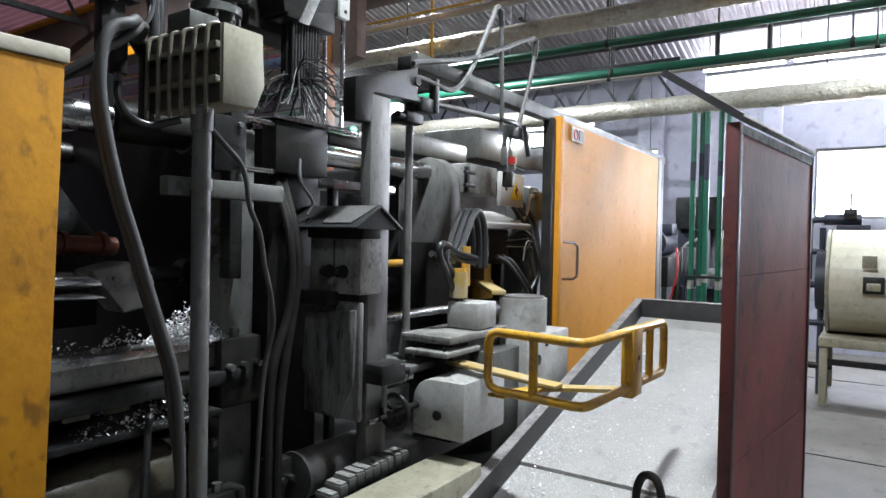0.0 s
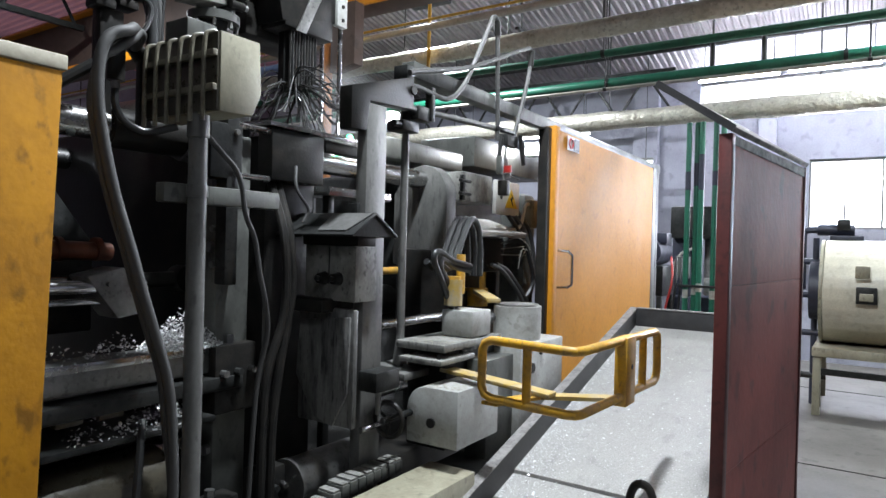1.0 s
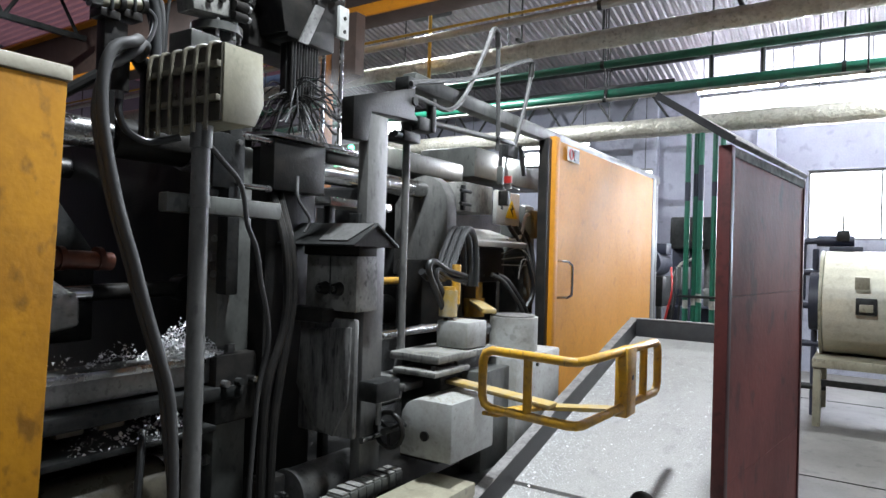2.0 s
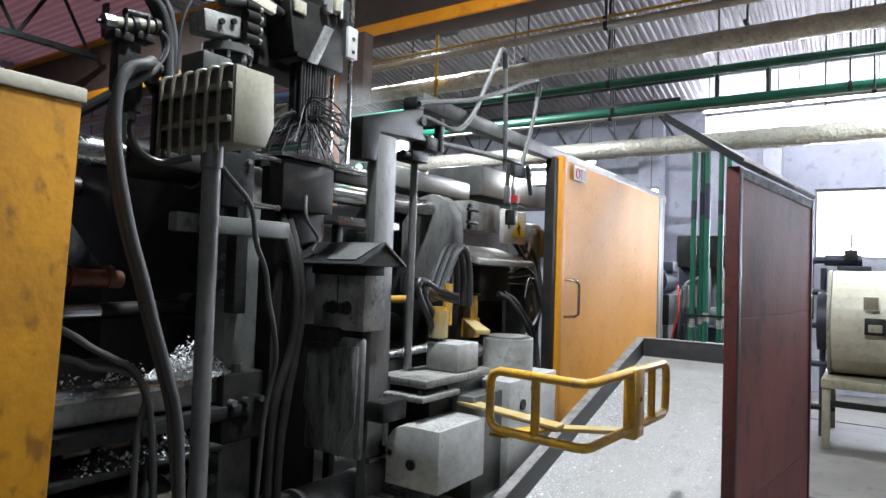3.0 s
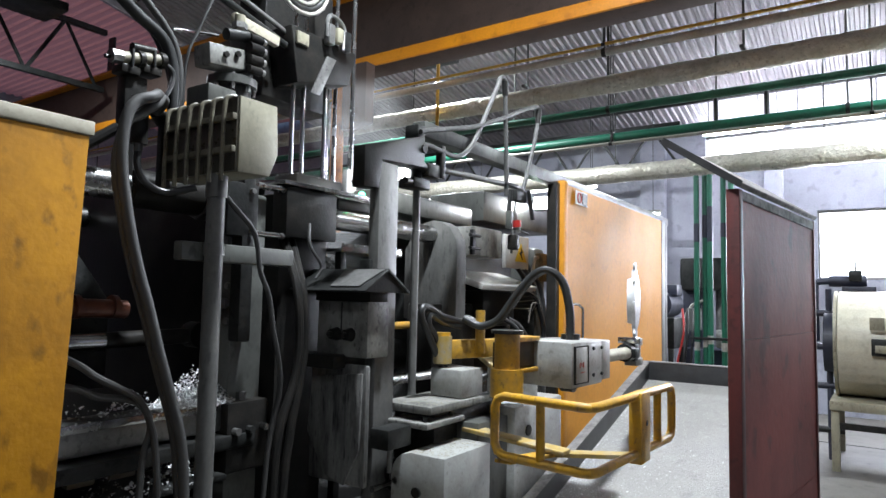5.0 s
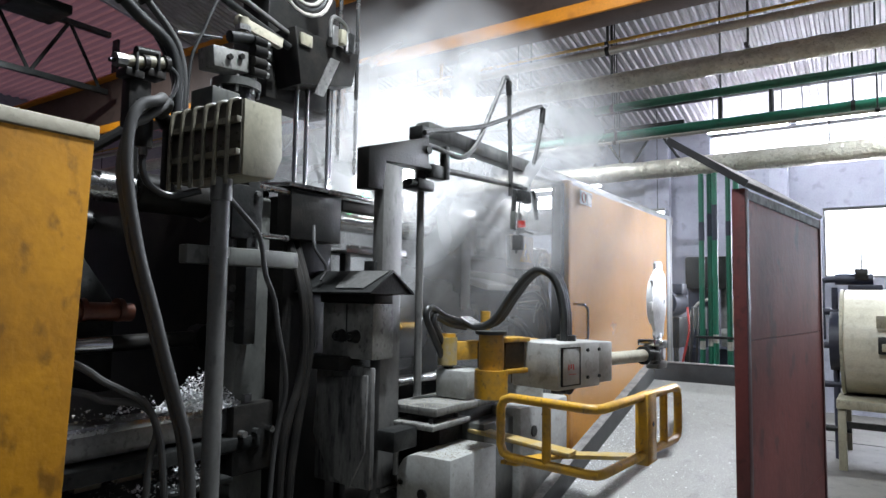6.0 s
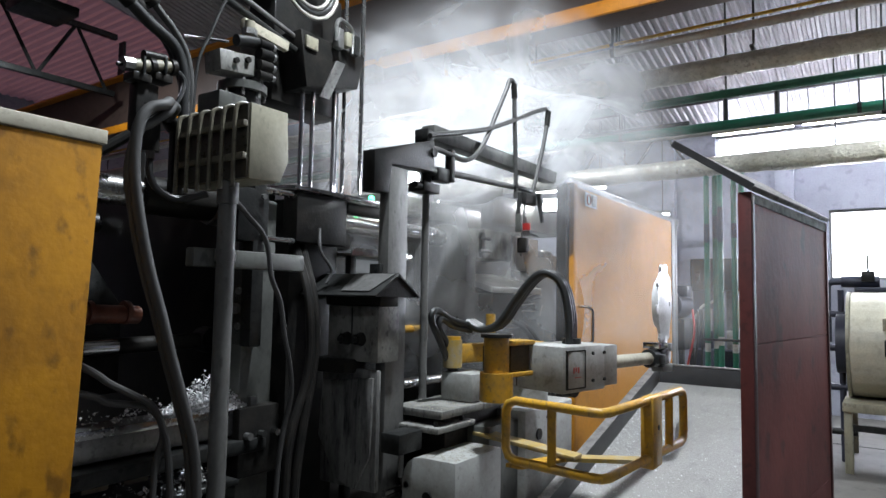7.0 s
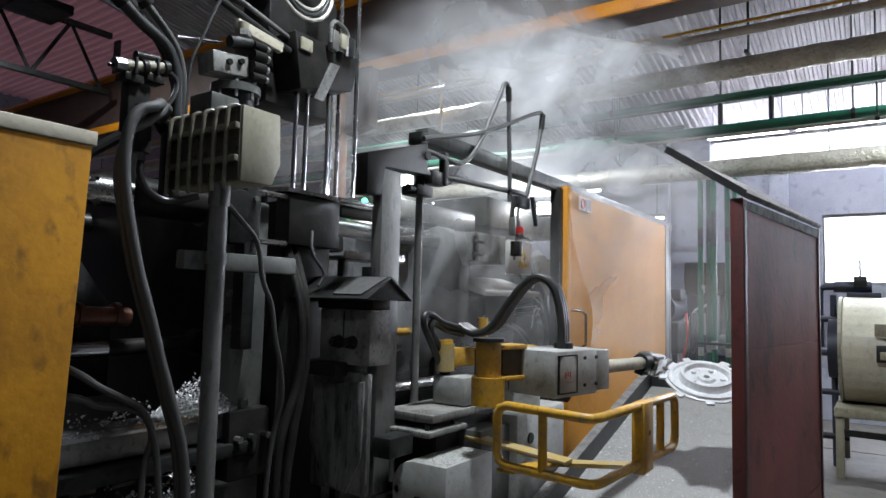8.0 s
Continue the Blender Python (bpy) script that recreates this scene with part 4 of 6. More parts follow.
    part("hose_run", tube(B(), [(0.75, 1.97, 1.36), (1.006, 1.97, 1.298), (1.075, 1.97, 1.266), (1.205, 1.97, 1.234), (1.26, 1.97, 1.15), (1.235, 1.97, 1.0), (1.23, 1.97, 0.5)], 0.0115, 10), GREY_HOSE, rh)
    MOVING["ram_hose"] = rh


def control_box():
    c = thing("valve_box", (2.15, 1.88, 1.33), "stained grey valve box with two knobs under a steel gable", "control box")
    part("body", bx(B(), (2.07, 1.74, 1.33), (2.21, 2.03, 1.565), 0.006), STAINED, c)
    part("seam", bx(B(), (2.066, 1.885, 1.40), (2.07, 1.889, 1.56), 0), DARK, c)
    for y in (1.835, 1.915):
        part("knob", rod(B(), (2.035, y, 1.425), (2.069, y, 1.425), 0.022, 18, 0.03), BLACK, c)
        part("knob_stem", rod(B(), (2.02, y, 1.425), (2.035, y, 1.425), 0.012, 12), DARK, c)
    part("neck", bx(B(), (2.08, 1.74, 1.565), (2.2, 2.06, 1.62), 0.006), BLACK, c)
    bm = B()
    prism(bm, [(1.99, 1.69, 1.612), (2.14, 1.69, 1.708), (2.29, 1.69, 1.612), (2.285, 1.69, 1.603), (2.14, 1.69, 1.696), (1.995, 1.69, 1.603)], (0, 0, 0), (0, 0.45, 0), 0.002)
    part("gable_roof", bm, DARK, c)
    # shine of the lit slope, laid on as a paler steel quad
    bm = prism(B(), [(2.01, 1.74, 1.6265), (2.01, 1.90, 1.6265), (2.125, 1.92, 1.7005), (2.125, 1.70, 1.7005)], (0, 0, 0), (-0.003, 0, 0.004))
    part("roof_shine", bm, DULL, c, "steel quad standing in for the shine on the gable")
    part("gable_end", prism(B(), [(2.0, 1.70, 1.606), (2.14, 1.70, 1.695), (2.28, 1.70, 1.606)], (0, 0, 0), (0, 0.012, 0)), BLACK, c)
    part("hanger", bx(B(), (2.14, 1.80, 1.6), (2.18, 1.86, 1.75), 0.004), DARK, c)


def clutter():
    """Small hydraulic blocks, pipes and bolts round the foot of the machine."""
    for x, y, z, w, d, h in ((1.50, 1.98, 0.46, 0.20, 0.10, 0.14), (1.78, 1.96, 0.46, 0.14, 0.10, 0.20), (1.96, 1.97, 0.46, 0.12, 0.10, 0.10), (1.18, 1.98, 0.46, 0.16, 0.10, 0.12), (1.62, 2.04, 0.90, 0.20, 0.10, 0.27)):
        b = thing("hydraulic_block", (x + w / 2, y + d / 2, z), "oily black hydraulic valve block", "valve block", "hydraulic blocks")
        part("body", bx(B(), (x, y, z), (x + w, y + d, z + h), 0.012), BLACK, b)
        for k in range(3):
            q = x + w * (k + 0.5) / 3
            part("fitting", rod(B(), (q, y - 0.03, z + h * 0.6), (q, y, z + h * 0.6), 0.014, 8), (DULL, DARK, STEEL)[k], b)
        part("plug", rod(B(), (x + w * 0.5, y + d * 0.5, z + h), (x + w * 0.5, y + d * 0.5, z + h + 0.03), 0.02, 6), DULL, b)
    d = thing("drain_drum", (2.15, 1.98, 0.46), "dull scuffed steel drum lying beneath the apron", "drum")
    part("shell", rod(B(), (1.95, 1.98, 0.56), (2.35, 1.98, 0.56), 0.10, 28), DULL, d)
    part("rim", rod(B(), (1.94, 1.98, 0.56), (1.96, 1.98, 0.56), 0.106, 28), DULL, d)
    for y in (2.13, 2.19):
        for z in (0.75, 1.05, 1.55, 1.8):
            solid("platen_bolt", rod(B(), (1.64, y, z), (1.665, y, z), 0.022, 6), DULL, "hexagon bolt head on the platen", "bolt", "", "platen bolts")
    solid("copper_line", tube(B(), [(2.0, 2.03, 1.9), (1.98, 2.0, 1.8), (2.05, 2.0, 1.72), (2.02, 2.0, 1.66)], 0.007, 8), GREY_HOSE, "thin bent lubrication line", "pipe")
    a = thing("splice_tray", (2.3, 2.12, 1.86), "clear plastic drip tray of wet scrap under the tie bar", "tray")
    part("tray_shelf", bx(B(), (2.28, 2.1, 1.80), (2.75, 2.3, 1.815), 0.003), DULL, a)
    part("tray_lip", bx(B(), (2.28, 2.095, 1.80), (2.75, 2.1, 1.84), 0.002), STEEL, a)
    part("tray_post", bx(B(), (2.3, 2.12, 0.42), (2.34, 2.16, 1.80), 0.004), DARK, a)
    part("tray_post", bx(B(), (2.68, 2.12, 0.42), (2.72, 2.16, 1.80), 0.004), DARK, a)


def lamp_pole():
    p = thing("spray_stand", (2.55, 1.86, 1.0), "grey stand pole with clamped rods and a sensor nozzle", "stand")
    part("pole", rod(B(), (2.55, 1.86, 0.98), (2.55, 1.86, 2.2), 0.019, 14), POST_GREY, p)
    part("foot", rod(B(), (2.55, 1.86, 1.0), (2.55, 1.86, 1.13), 0.036, 14, 0.02), POST_GREY, p)
    part("base_plate", bx(B(), (2.4, 1.72, 0.95), (2.75, 2.0, 0.985), 0.006), POST_GREY, p)
    part("pole_clamp", bx(B(), (2.45, 1.80, 2.115), (2.585, 1.90, 2.165), 0.008), DARK, p)
    part("clamp_knob", rod(B(), (2.375, 1.80, 2.135), (2.46, 1.82, 2.14), 0.017, 12, 0.012), BLACK, p)
    part("riser", rod(B(), (2.55, 1.86, 2.16), (2.55, 1.86, 2.22), 0.026, 12), DARK, p)
    part("cross_clamp", rod(B(), (2.385, 1.80, 2.262), (2.61, 1.84, 2.222), 0.024, 16), DARK, p, "dark tubular cross clamp")
    part("clamp_block", bx(B(), (2.57, 1.80, 2.185), (2.69, 1.86, 2.255), 0.008), DARK, p)
    part("clamp_plate", bx(B(), (2.665, 1.79, 2.19), (2.70, 1.83, 2.36), 0.004), BLACK, p)
    part("cross_rod", rod(B(), (2.69, 1.825, 2.243), (3.52, 1.81, 2.276), 0.017, 12), POST_GREY, p)
    part("upright_hose", tube(B(), [(3.365, 1.80, 2.20), (3.36, 1.80, 2.4), (3.34, 1.80, 2.72), (3.336, 1.80, 2.86), (3.31, 1.80, 2.90), (3.27, 1.80, 2.885), (3.235, 1.80, 2.82), (3.114, 1.80, 2.633), (3.02, 1.80, 2.49), (2.94, 1.80, 2.40), (2.86, 1.80, 2.345), (2.78, 1.80, 2.325), (2.673, 1.80, 2.33), (2.573, 1.80, 2.335), (2.50, 1.80, 2.33)], 0.0135, 10), TAPED, p, "dirty taped hose")
    part("upright_hose", tube(B(), [(3.56, 1.80, 2.22), (3.62, 1.80, 2.35), (3.72, 1.80, 2.569), (3.785, 1.80, 2.76), (3.795, 1.80, 2.82), (3.765, 1.80, 2.842), (3.70, 1.80, 2.82), (3.602, 1.80, 2.782), (3.312, 1.80, 2.656), (2.995, 1.80, 2.533), (2.719, 1.80, 2.455), (2.569, 1.80, 2.415), (2.49, 1.80, 2.39)], 0.0135, 10), TAPED, p, "dirty taped hose")
    for a, b in (((3.33, 1.80, 2.885), (3.338, 1.80, 2.80)), ((3.80, 1.80, 2.835), (3.78, 1.80, 2.73))):
        part("hose_sleeve", rod(B(), a, b, 0.019, 10), BLACK, p)
    part("rod_clamp", bx(B(), (3.34, 1.785, 2.26), (3.56, 1.82, 2.282), 0.006), DARK, p)
    part("rod_clamp", bx(B(), (3.44, 1.77, 2.18), (3.58, 1.82, 2.25), 0.008), DARK, p)
    part("clamp_bolt", rod(B(), (3.60, 1.755, 2.205), (3.60, 1.735, 2.205), 0.016, 6), STEEL, p)
    part("clamp_lever", rod(B(), (3.58, 1.76, 2.26), (3.62, 1.75, 2.08), 0.014, 8), DARK, p)
    part("nozzle_rod", rod(B(), (3.47, 1.79, 2.24), (3.42, 1.79, 1.86), 0.008, 8), DULL, p)
    part("nozzle_rod", rod(B(), (3.40, 1.79, 2.24), (3.38, 1.79, 2.1), 0.014, 8), DARK, p)
    part("nozzle_body", bx(B(), (3.365, 1.77, 2.0), (3.405, 1.805, 2.11), 0.008), MID_GREY, p)
    part("nozzle_valve", rod(B(), (3.455, 1.78, 2.02), (3.45, 1.78, 2.06), 0.032, 12), RED_PLASTIC, p, "red nozzle valve")
    part("valve_neck", rod(B(), (3.45, 1.78, 2.06), (3.445, 1.78, 2.10), 0.013, 12), DULL, p)
    part("valve_ring", rod(B(), (3.46, 1.78, 1.985), (3.455, 1.78, 2.015), 0.026, 12), DULL, p)
    part("valve_lever", rod(B(), (3.45, 1.76, 2.0), (3.54, 1.74, 1.985), 0.006, 8), DULL, p)
    part("nozzle_tip", bx(B(), (3.40, 1.75, 1.88), (3.45, 1.81, 1.97), 0.008), BLACK, p)
    w = thing("work_lamp", (3.0, 2.9, 2.2), "lit white work lamp behind the guard frame", "lamp", "work lamps")
    part("lens", bx(B(), (2.94, 2.24, 2.275), (3.0, 2.33, 2.335), 0.01), LAMP_ON, w)
    part("housing", bx(B(), (3.003, 2.23, 2.265), (3.05, 2.34, 2.345), 0.006), DARK, w)
    w = thing("work_lamp", (4.6, 2.3, 2.2), "lit white work lamp behind the guard frame", "lamp", "work lamps")
    part("lens", bx(B(), (4.82, 2.22, 2.33), (4.86, 2.34, 2.43), 0.01), LAMP_ON, w)
    part("housing", bx(B(), (4.863, 2.21, 2.32), (4.92, 2.35, 2.44), 0.006), DARK, w)
    g = thing("indicator_lamp", (2.5, 2.35, 2.14), "small lit green indicator lamp", "lamp")
    bm = B()
    bmesh.ops.create_uvsphere(bm, u_segments=14, v_segments=10, radius=0.016, matrix=Matrix.Translation((2.62, 2.28, 2.135)))
    part("bulb", bm, GREEN_ON, g)
    part("socket", rod(B(), (2.62, 2.28, 2.085), (2.62, 2.28, 2.125), 0.016, 12), BLACK, g)


# ---------- chute, screen, bumper ----------
def sheet_z(x):
    return 0.40 + 0.273 * (x - 2.46)


def chute():
    c = thing("scrap_chute", (3.2, 1.0, 0), "sloping steel chute dusted with aluminium flakes", "chute")
    y0, y1, xa, xb = 0.48, 1.37, 1.7, 4.75
    bm = B()
    prism(bm, [(2.84, y0, sheet_z(2.84)), (xb, y0, sheet_z(xb)), (xb, y1, sheet_z(xb)), (2.84, y1, sheet_z(2.84))], (0, 0, 0), (0, 0, -0.02))
    part("upper_sheet", bm, CHUTE, c)
    bm = B()
    prism(bm, [(xa, y0, sheet_z(xa) - 0.012), (2.83, y0, sheet_z(2.83) - 0.012), (2.83, y1, sheet_z(2.83) - 0.012), (xa, y1, sheet_z(xa) - 0.012)], (0, 0, 0), (0, 0, -0.02))
    part("lower_sheet", bm, CHUTE, c)
    for name, y, up, t in (("side_rail", 1.37, 0.115, 0.045), ("side_rail", 0.44, 0.12, 0.04)):
        bm = prism(B(), [(xa, y, sheet_z(xa) - 0.06), (xb + 0.04, y, sheet_z(xb + 0.04) - 0.06), (xb + 0.04, y, sheet_z(xb + 0.04) + up), (xa, y, sheet_z(xa) + up)], (0, 0, 0), (0, t, 0), 0.004)
        part(name, bm, CHUTE_RAIL, c)
    part("rail_cap", prism(B(), [(xa, 1.366, sheet_z(xa) + 0.117), (xb + 0.04, 1.366, sheet_z(xb + 0.04) + 0.117), (xb + 0.04, 1.366, sheet_z(xb + 0.04) + 0.121), (xa, 1.366, sheet_z(xa) + 0.121)], (0, 0, 0), (0, 0.055, 0)), SPLASH, c)
    part("end_plate", bx(B(), (xb, 0.48, 0.9), (xb + 0.04, 1.37, sheet_z(xb) + 0.125), 0.004), CHUTE_RAIL, c)
    part("end_cap", bx(B(), (xb - 0.005, 0.48, sheet_z(xb) + 0.127), (xb + 0.05, 1.365, sheet_z(xb) + 0.133), 0), SPLASH, c)
    for x in (1.8, 3.2, 4.6):
        for y in (0.5, 1.36):
            part("leg", bx(B(), (x, y - 0.025, 0), (x + 0.05, y + 0.025, sheet_z(x) - 0.03), 0.003), CHUTE_RAIL, c)
    bm = B()
    tube(bm, [(2.76, 0.79, 0.45), (2.76, 0.785, 0.53), (2.76, 0.765, 0.585), (2.76, 0.735, 0.60), (2.76, 0.705, 0.585), (2.76, 0.685, 0.53), (2.76, 0.68, 0.45)], 0.018, 10)
    part("lifting_eye", bm, BLACK, c, "black lifting eye on the chute")
    rng = random.Random(4)
    bm = B()
    for k in range(5200):
        x = rng.uniform(2.1, 4.6)
        y = rng.choice((rng.uniform(0.5, 1.35), 1.36 - 0.22 * rng.random() ** 2))
        s = rng.uniform(0.0012, 0.0045) * (2.8 if k % 23 == 0 else 1)
        z = sheet_z(x) + (0.001 if x > 2.84 else -0.011)
        a = rng.uniform(0, 6.28)
        vs = [bm.verts.new((x + s * math.cos(a + q), y + s * 0.7 * math.sin(a + q), z + rng.uniform(0, s * 0.6))) for q in (0, 1.6, 3.1, 4.6)]
        top = bm.verts.new((x, y, z + s * 0.8))
        for q in range(4):
            bm.faces.new((vs[q], vs[(q + 1) % 4], top))
    solid("aluminium_flakes", bm, ALU, "scattered bright aluminium flakes on the chute", "flakes", "stuff")


def red_screen():
    a, b = Vector((2.68, 0.41, 0)), Vector((3.94, 0.25, 0))
    u = (b - a).normalized()
    n = Vector((-u.y, u.x, 0))
    L = (b - a).length
    s = thing("red_screen", (3.3, 0.33, 0), "dark oxide-red steel splash screen with bent top flap", "screen")
    rows = ((0.05, 0.7185), (0.7215, 1.4485), (1.4515, 2.03))
    for z0, z1 in rows:
        bm = prism(B(), [a + Vector((0, 0, z0)) + u * 0.045, a + u * (L - 0.03) + Vector((0, 0, z0)), a + u * (L - 0.03) + Vector((0, 0, z1)), a + u * 0.045 + Vector((0, 0, z1))], n * 0.006, n * 0.016)
        part("sheet", bm, RED, s)
    part("near_stile", prism(B(), [a, a + u * 0.045, a + u * 0.045 + n * 0.05, a + n * 0.05], (0, 0, 0.0), (0, 0, 2.035), 0.003), DARK_RED, s)
    part("far_stile", prism(B(), [a + u * (L - 0.03), a + u * L, a + u * L + n * 0.05, a + u * (L - 0.03) + n * 0.05], (0, 0, 0.0), (0, 0, 2.035), 0.003), DARK_RED, s)
    for z in (0.03, 0.70, 1.43, 2.0):
        bm = prism(B(), [a + u * 0.045 + n * 0.018, a + u * (L - 0.03) + n * 0.018, a + u * (L - 0.03) + n * 0.05, a + u * 0.045 + n * 0.05], (0, 0, z), (0, 0, z + 0.03))
        part("cross_rail", bm, DARK_RED, s)
    band = prism(B(), [a + u * 0.045 + Vector((0, 0, 1.995)), a + u * (L - 0.03) + Vector((0, 0, 1.985)), a + u * (L - 0.03) + Vector((0, 0, 2.03)), a + u * 0.045 + Vector((0, 0, 2.03))], n * 0.001, n * 0.0055)
    part("splash_band", band, SPLASH, s, "metal-splashed band along the top")
    # bent flap: rises away from the sheet
    t = Vector((0, 0, 2.037))
    d = n * 0.31 + Vector((0, 0, 0.215))
    k = d.normalized().cross(u).normalized() * 0.022
    bm = prism(B(), [a + t, a + t + u * L, a + t + u * L + d, a + t + d], -k, k * 0, 0.003)
    part("top_flap", bm, SPLASH, s, "metal-splashed bent top flap")
    bm = prism(B(), [a + t - u * 0.004, a + t + d - u * 0.004, a + t + d - k * 1.3 - u * 0.004, a + t - k * 1.3 - u * 0.004], (0, 0, 0), -u * 0.004)
    part("flap_edge", bm, CHUTE_RAIL, s)


def bumper():
    g = thing("tube_bumper", (2.5, 1.2, 1.0), "yellow tubular bumper guard with chipped paint", "bumper guard")
    L, C, R = Vector((2.26, 1.235, 0)), Vector((2.20, 0.815, 0)), Vector((3.05, 0.765, 0))
    zt, zb = 1.212, 0.985
    up = Vector((0, 0, 1))

    def corner(p, q, r, c=0.05):
        return [q + (p - q).normalized() * c, q + ((p - q).normalized() + (r - q).normalized()) * c * 0.3, q + (r - q).normalized() * c]
    def at(p, z):
        return p + up * z
    path = []
    pts = [at(L, zt), at(C, zt), at(R, zt), at(R, zb), at(C, zb), at(L, zb)]
    k = len(pts)
    for i in range(k):
        path += corner(pts[i - 1], pts[i], pts[(i + 1) % k], 0.045)
    part("ring_tube", tube(B(), path, 0.018, 12, 0, True), YELLOW, g)
    for p in (L.lerp(C, 0.50), C.lerp(R, 0.78)):
        part("upright_tube", rod(B(), at(p, zt), at(p, zb), 0.017, 12), YELLOW, g)
    q = C.lerp(R, 0.55)
    bm = bx(B(), (q.x - 0.06, q.y - 0.022, zb - 0.04), (q.x + 0.06, q.y + 0.03, zt + 0.012), 0.004)
    part("stiffener", bm, YELLOW, g)
    part("stiffener_hole", rod(B(), (q.x + 0.01, q.y - 0.024, 1.1), (q.x + 0.01, q.y - 0.019, 1.1), 0.011, 14), BLACK, g)
    part("mount_bar", prism(B(), [(2.60, 1.66, 0.975), (2.69, 1.66, 0.975), (2.50, 1.02, 0.975), (2.42, 1.02, 0.975)], (0, 0, 0), (0, 0, 0.018), 0.003), DUSTY_YELLOW, g, "dusty flat mounting bar")
    part("mount_bar", prism(B(), [(2.25, 1.16, 0.955), (2.25, 1.23, 0.955), (2.50, 1.13, 0.955), (2.50, 1.06, 0.955)], (0, 0, 0), (0, 0, 0.016), 0.003), YELLOW, g)
    part("mount_bar", prism(B(), [(2.44, 1.12, 0.956), (2.52, 1.12, 0.956), (2.72, 0.79, 0.956), (2.64, 0.79, 0.956)], (0, 0, 0), (0, 0, 0.016)), DUSTY_YELLOW, g)


# ---------- extractor ----------
ARM = {}
HOSES = []


def extractor():
    r = thing("extractor_robot", (3.35, 1.63, 0), "pale grey extractor robot with yellow swing arm", "robot")
    part("base_block", bx(B(), (3.06, 1.46, 0.45), (3.62, 1.85, 1.06), 0.012), GREY, r)
    part("base_hole", rod(B(), (3.2, 1.452, 0.93), (3.2, 1.466, 0.93), 0.028, 14), BLACK, r)
    for x in (3.3, 3.55):
        part("bolt", rod(B(), (x, 1.448, 1.0), (x, 1.462, 1.0), 0.01, 8), DARK, r)
    part("swivel_drum", rod(B(), (3.35, 1.63, 1.06), (3.35, 1.63, 1.245), 0.135, 36), GREY, r)
    part("drum_plate", rod(B(), (3.35, 1.63, 1.245), (3.35, 1.63, 1.255), 0.12, 36), DULL, r)
    part("encoder_box", bx(B(), (2.76, 1.58, 1.125), (2.95, 1.76, 1.255), 0.008), GREY, r)
    part("coupling", rod(B(), (2.95, 1.62, 1.20), (3.05, 1.64, 1.20), 0.03, 14), DARK, r)
    part("slide_plate", bx(B(), (2.50, 1.57, 1.085), (3.05, 1.85, 1.12), 0.005), STAINED, r)
    part("slide_plate", bx(B(), (2.46, 1.56, 1.03), (2.76, 1.80, 1.055), 0.005), STAINED, r)
    for x, y in ((2.5, 1.6), (2.7, 1.6), (2.7, 1.74)):
        part("bolt", rod(B(), (x, y, 1.055), (x, y, 1.075), 0.01, 8), DARK, r)
    part("carriage", bx(B(), (2.6, 1.62, 0.6), (3.1, 1.85, 1.085), 0.01), DARK, r)
    prof = [(2.40, 1.43, 0.69), (2.40, 1.43, 0.945)] + [(2.40, 1.60 + 0.10 * math.sin(q), 0.845 + 0.10 * math.cos(q)) for q in (0, 0.4, 0.8, 1.2, 1.57)] + [(2.40, 1.70, 0.69)]
    part("motor_cover", prism(B(), prof, (0, 0, 0), (0.37, 0, 0), 0.005), GREY, r, "pale grey rounded motor cover")
    part("cover_hole", rod(B(), (2.39, 1.565, 0.79), (2.402, 1.565, 0.79), 0.022, 14), BLACK, r)
    part("skirt", bx(B(), (2.78, 1.50, 0.5), (3.06, 1.62, 1.02), 0.006), MID_GREY, r)
    # swing link about the drum
    link = part("swing_link", bx(B(), (-0.04, -0.04, 1.258), (0.7265, 0.04, 1.285), 0.004), DUSTY_YELLOW, r, "yellow swing link", True)
    hub = rod(B(), (0.7265, 0, 1.17), (0.7265, 0, 1.29), 0.072, 24)
    part("link_hub", hub, YELLOW, link, "", True)
    # guide bar about its own pivot
    bar = part("guide_bar", bx(B(), (0, -0.03, -0.045), (0.58, 0.03, 0.045), 0.006), YELLOW, r, "yellow box-section guide bar", True)
    part("bar_pivot", rod(B(), (0.0, 0, -0.065), (0.0, 0, 0.065), 0.046, 24), DUSTY_YELLOW, bar, "dusty yellow pivot drum", True)
    part("pivot_cap", rod(B(), (0.0, 0, 0.065), (0.0, 0, 0.082), 0.038, 20), YELLOW, bar, "", True)
    part("hose_post", rod(B(), (0.2, -0.04, -0.02), (0.2, -0.04, 0.19), 0.024, 14), YELLOW, bar, "", True)
    # forearm, origin on the elbow axis
    fore = part("forearm", rod(B(), (0, 0, 1.285), (0, 0, 1.44), 0.055, 24), YELLOW, r, "yellow elbow column of the forearm", True)
    part("elbow_cap", rod(B(), (0, 0, 1.44), (0, 0, 1.455), 0.07, 24), DARK, fore, "", True)
    part("fork_housing", bx(B(), (-0.03, 0.046, 1.294), (0.188, 0.056, 1.402), 0.003), DARK_BROWN, fore, "dark brown fork housing", True)
    # dark brown block fills the gap between the fork plates
    part("fork_block", bx(B(), (0.058, -0.03, 1.294), (0.184, 0.04, 1.402), 0.004), DARK_BROWN, fore, "", True)
    part("fork_plate", bx(B(), (0, -0.05, 1.405), (0.2, 0.045, 1.425), 0.003), YELLOW, fore, "", True)
    part("fork_plate", bx(B(), (0, -0.05, 1.27), (0.2, 0.045, 1.29), 0.003), YELLOW, fore, "", True)
    part("gear_box", bx(B(), (0.185, -0.215, 1.205), (0.50, 0.045, 1.405), 0.007), GREY, fore, "pale grey gearbox housing", True)
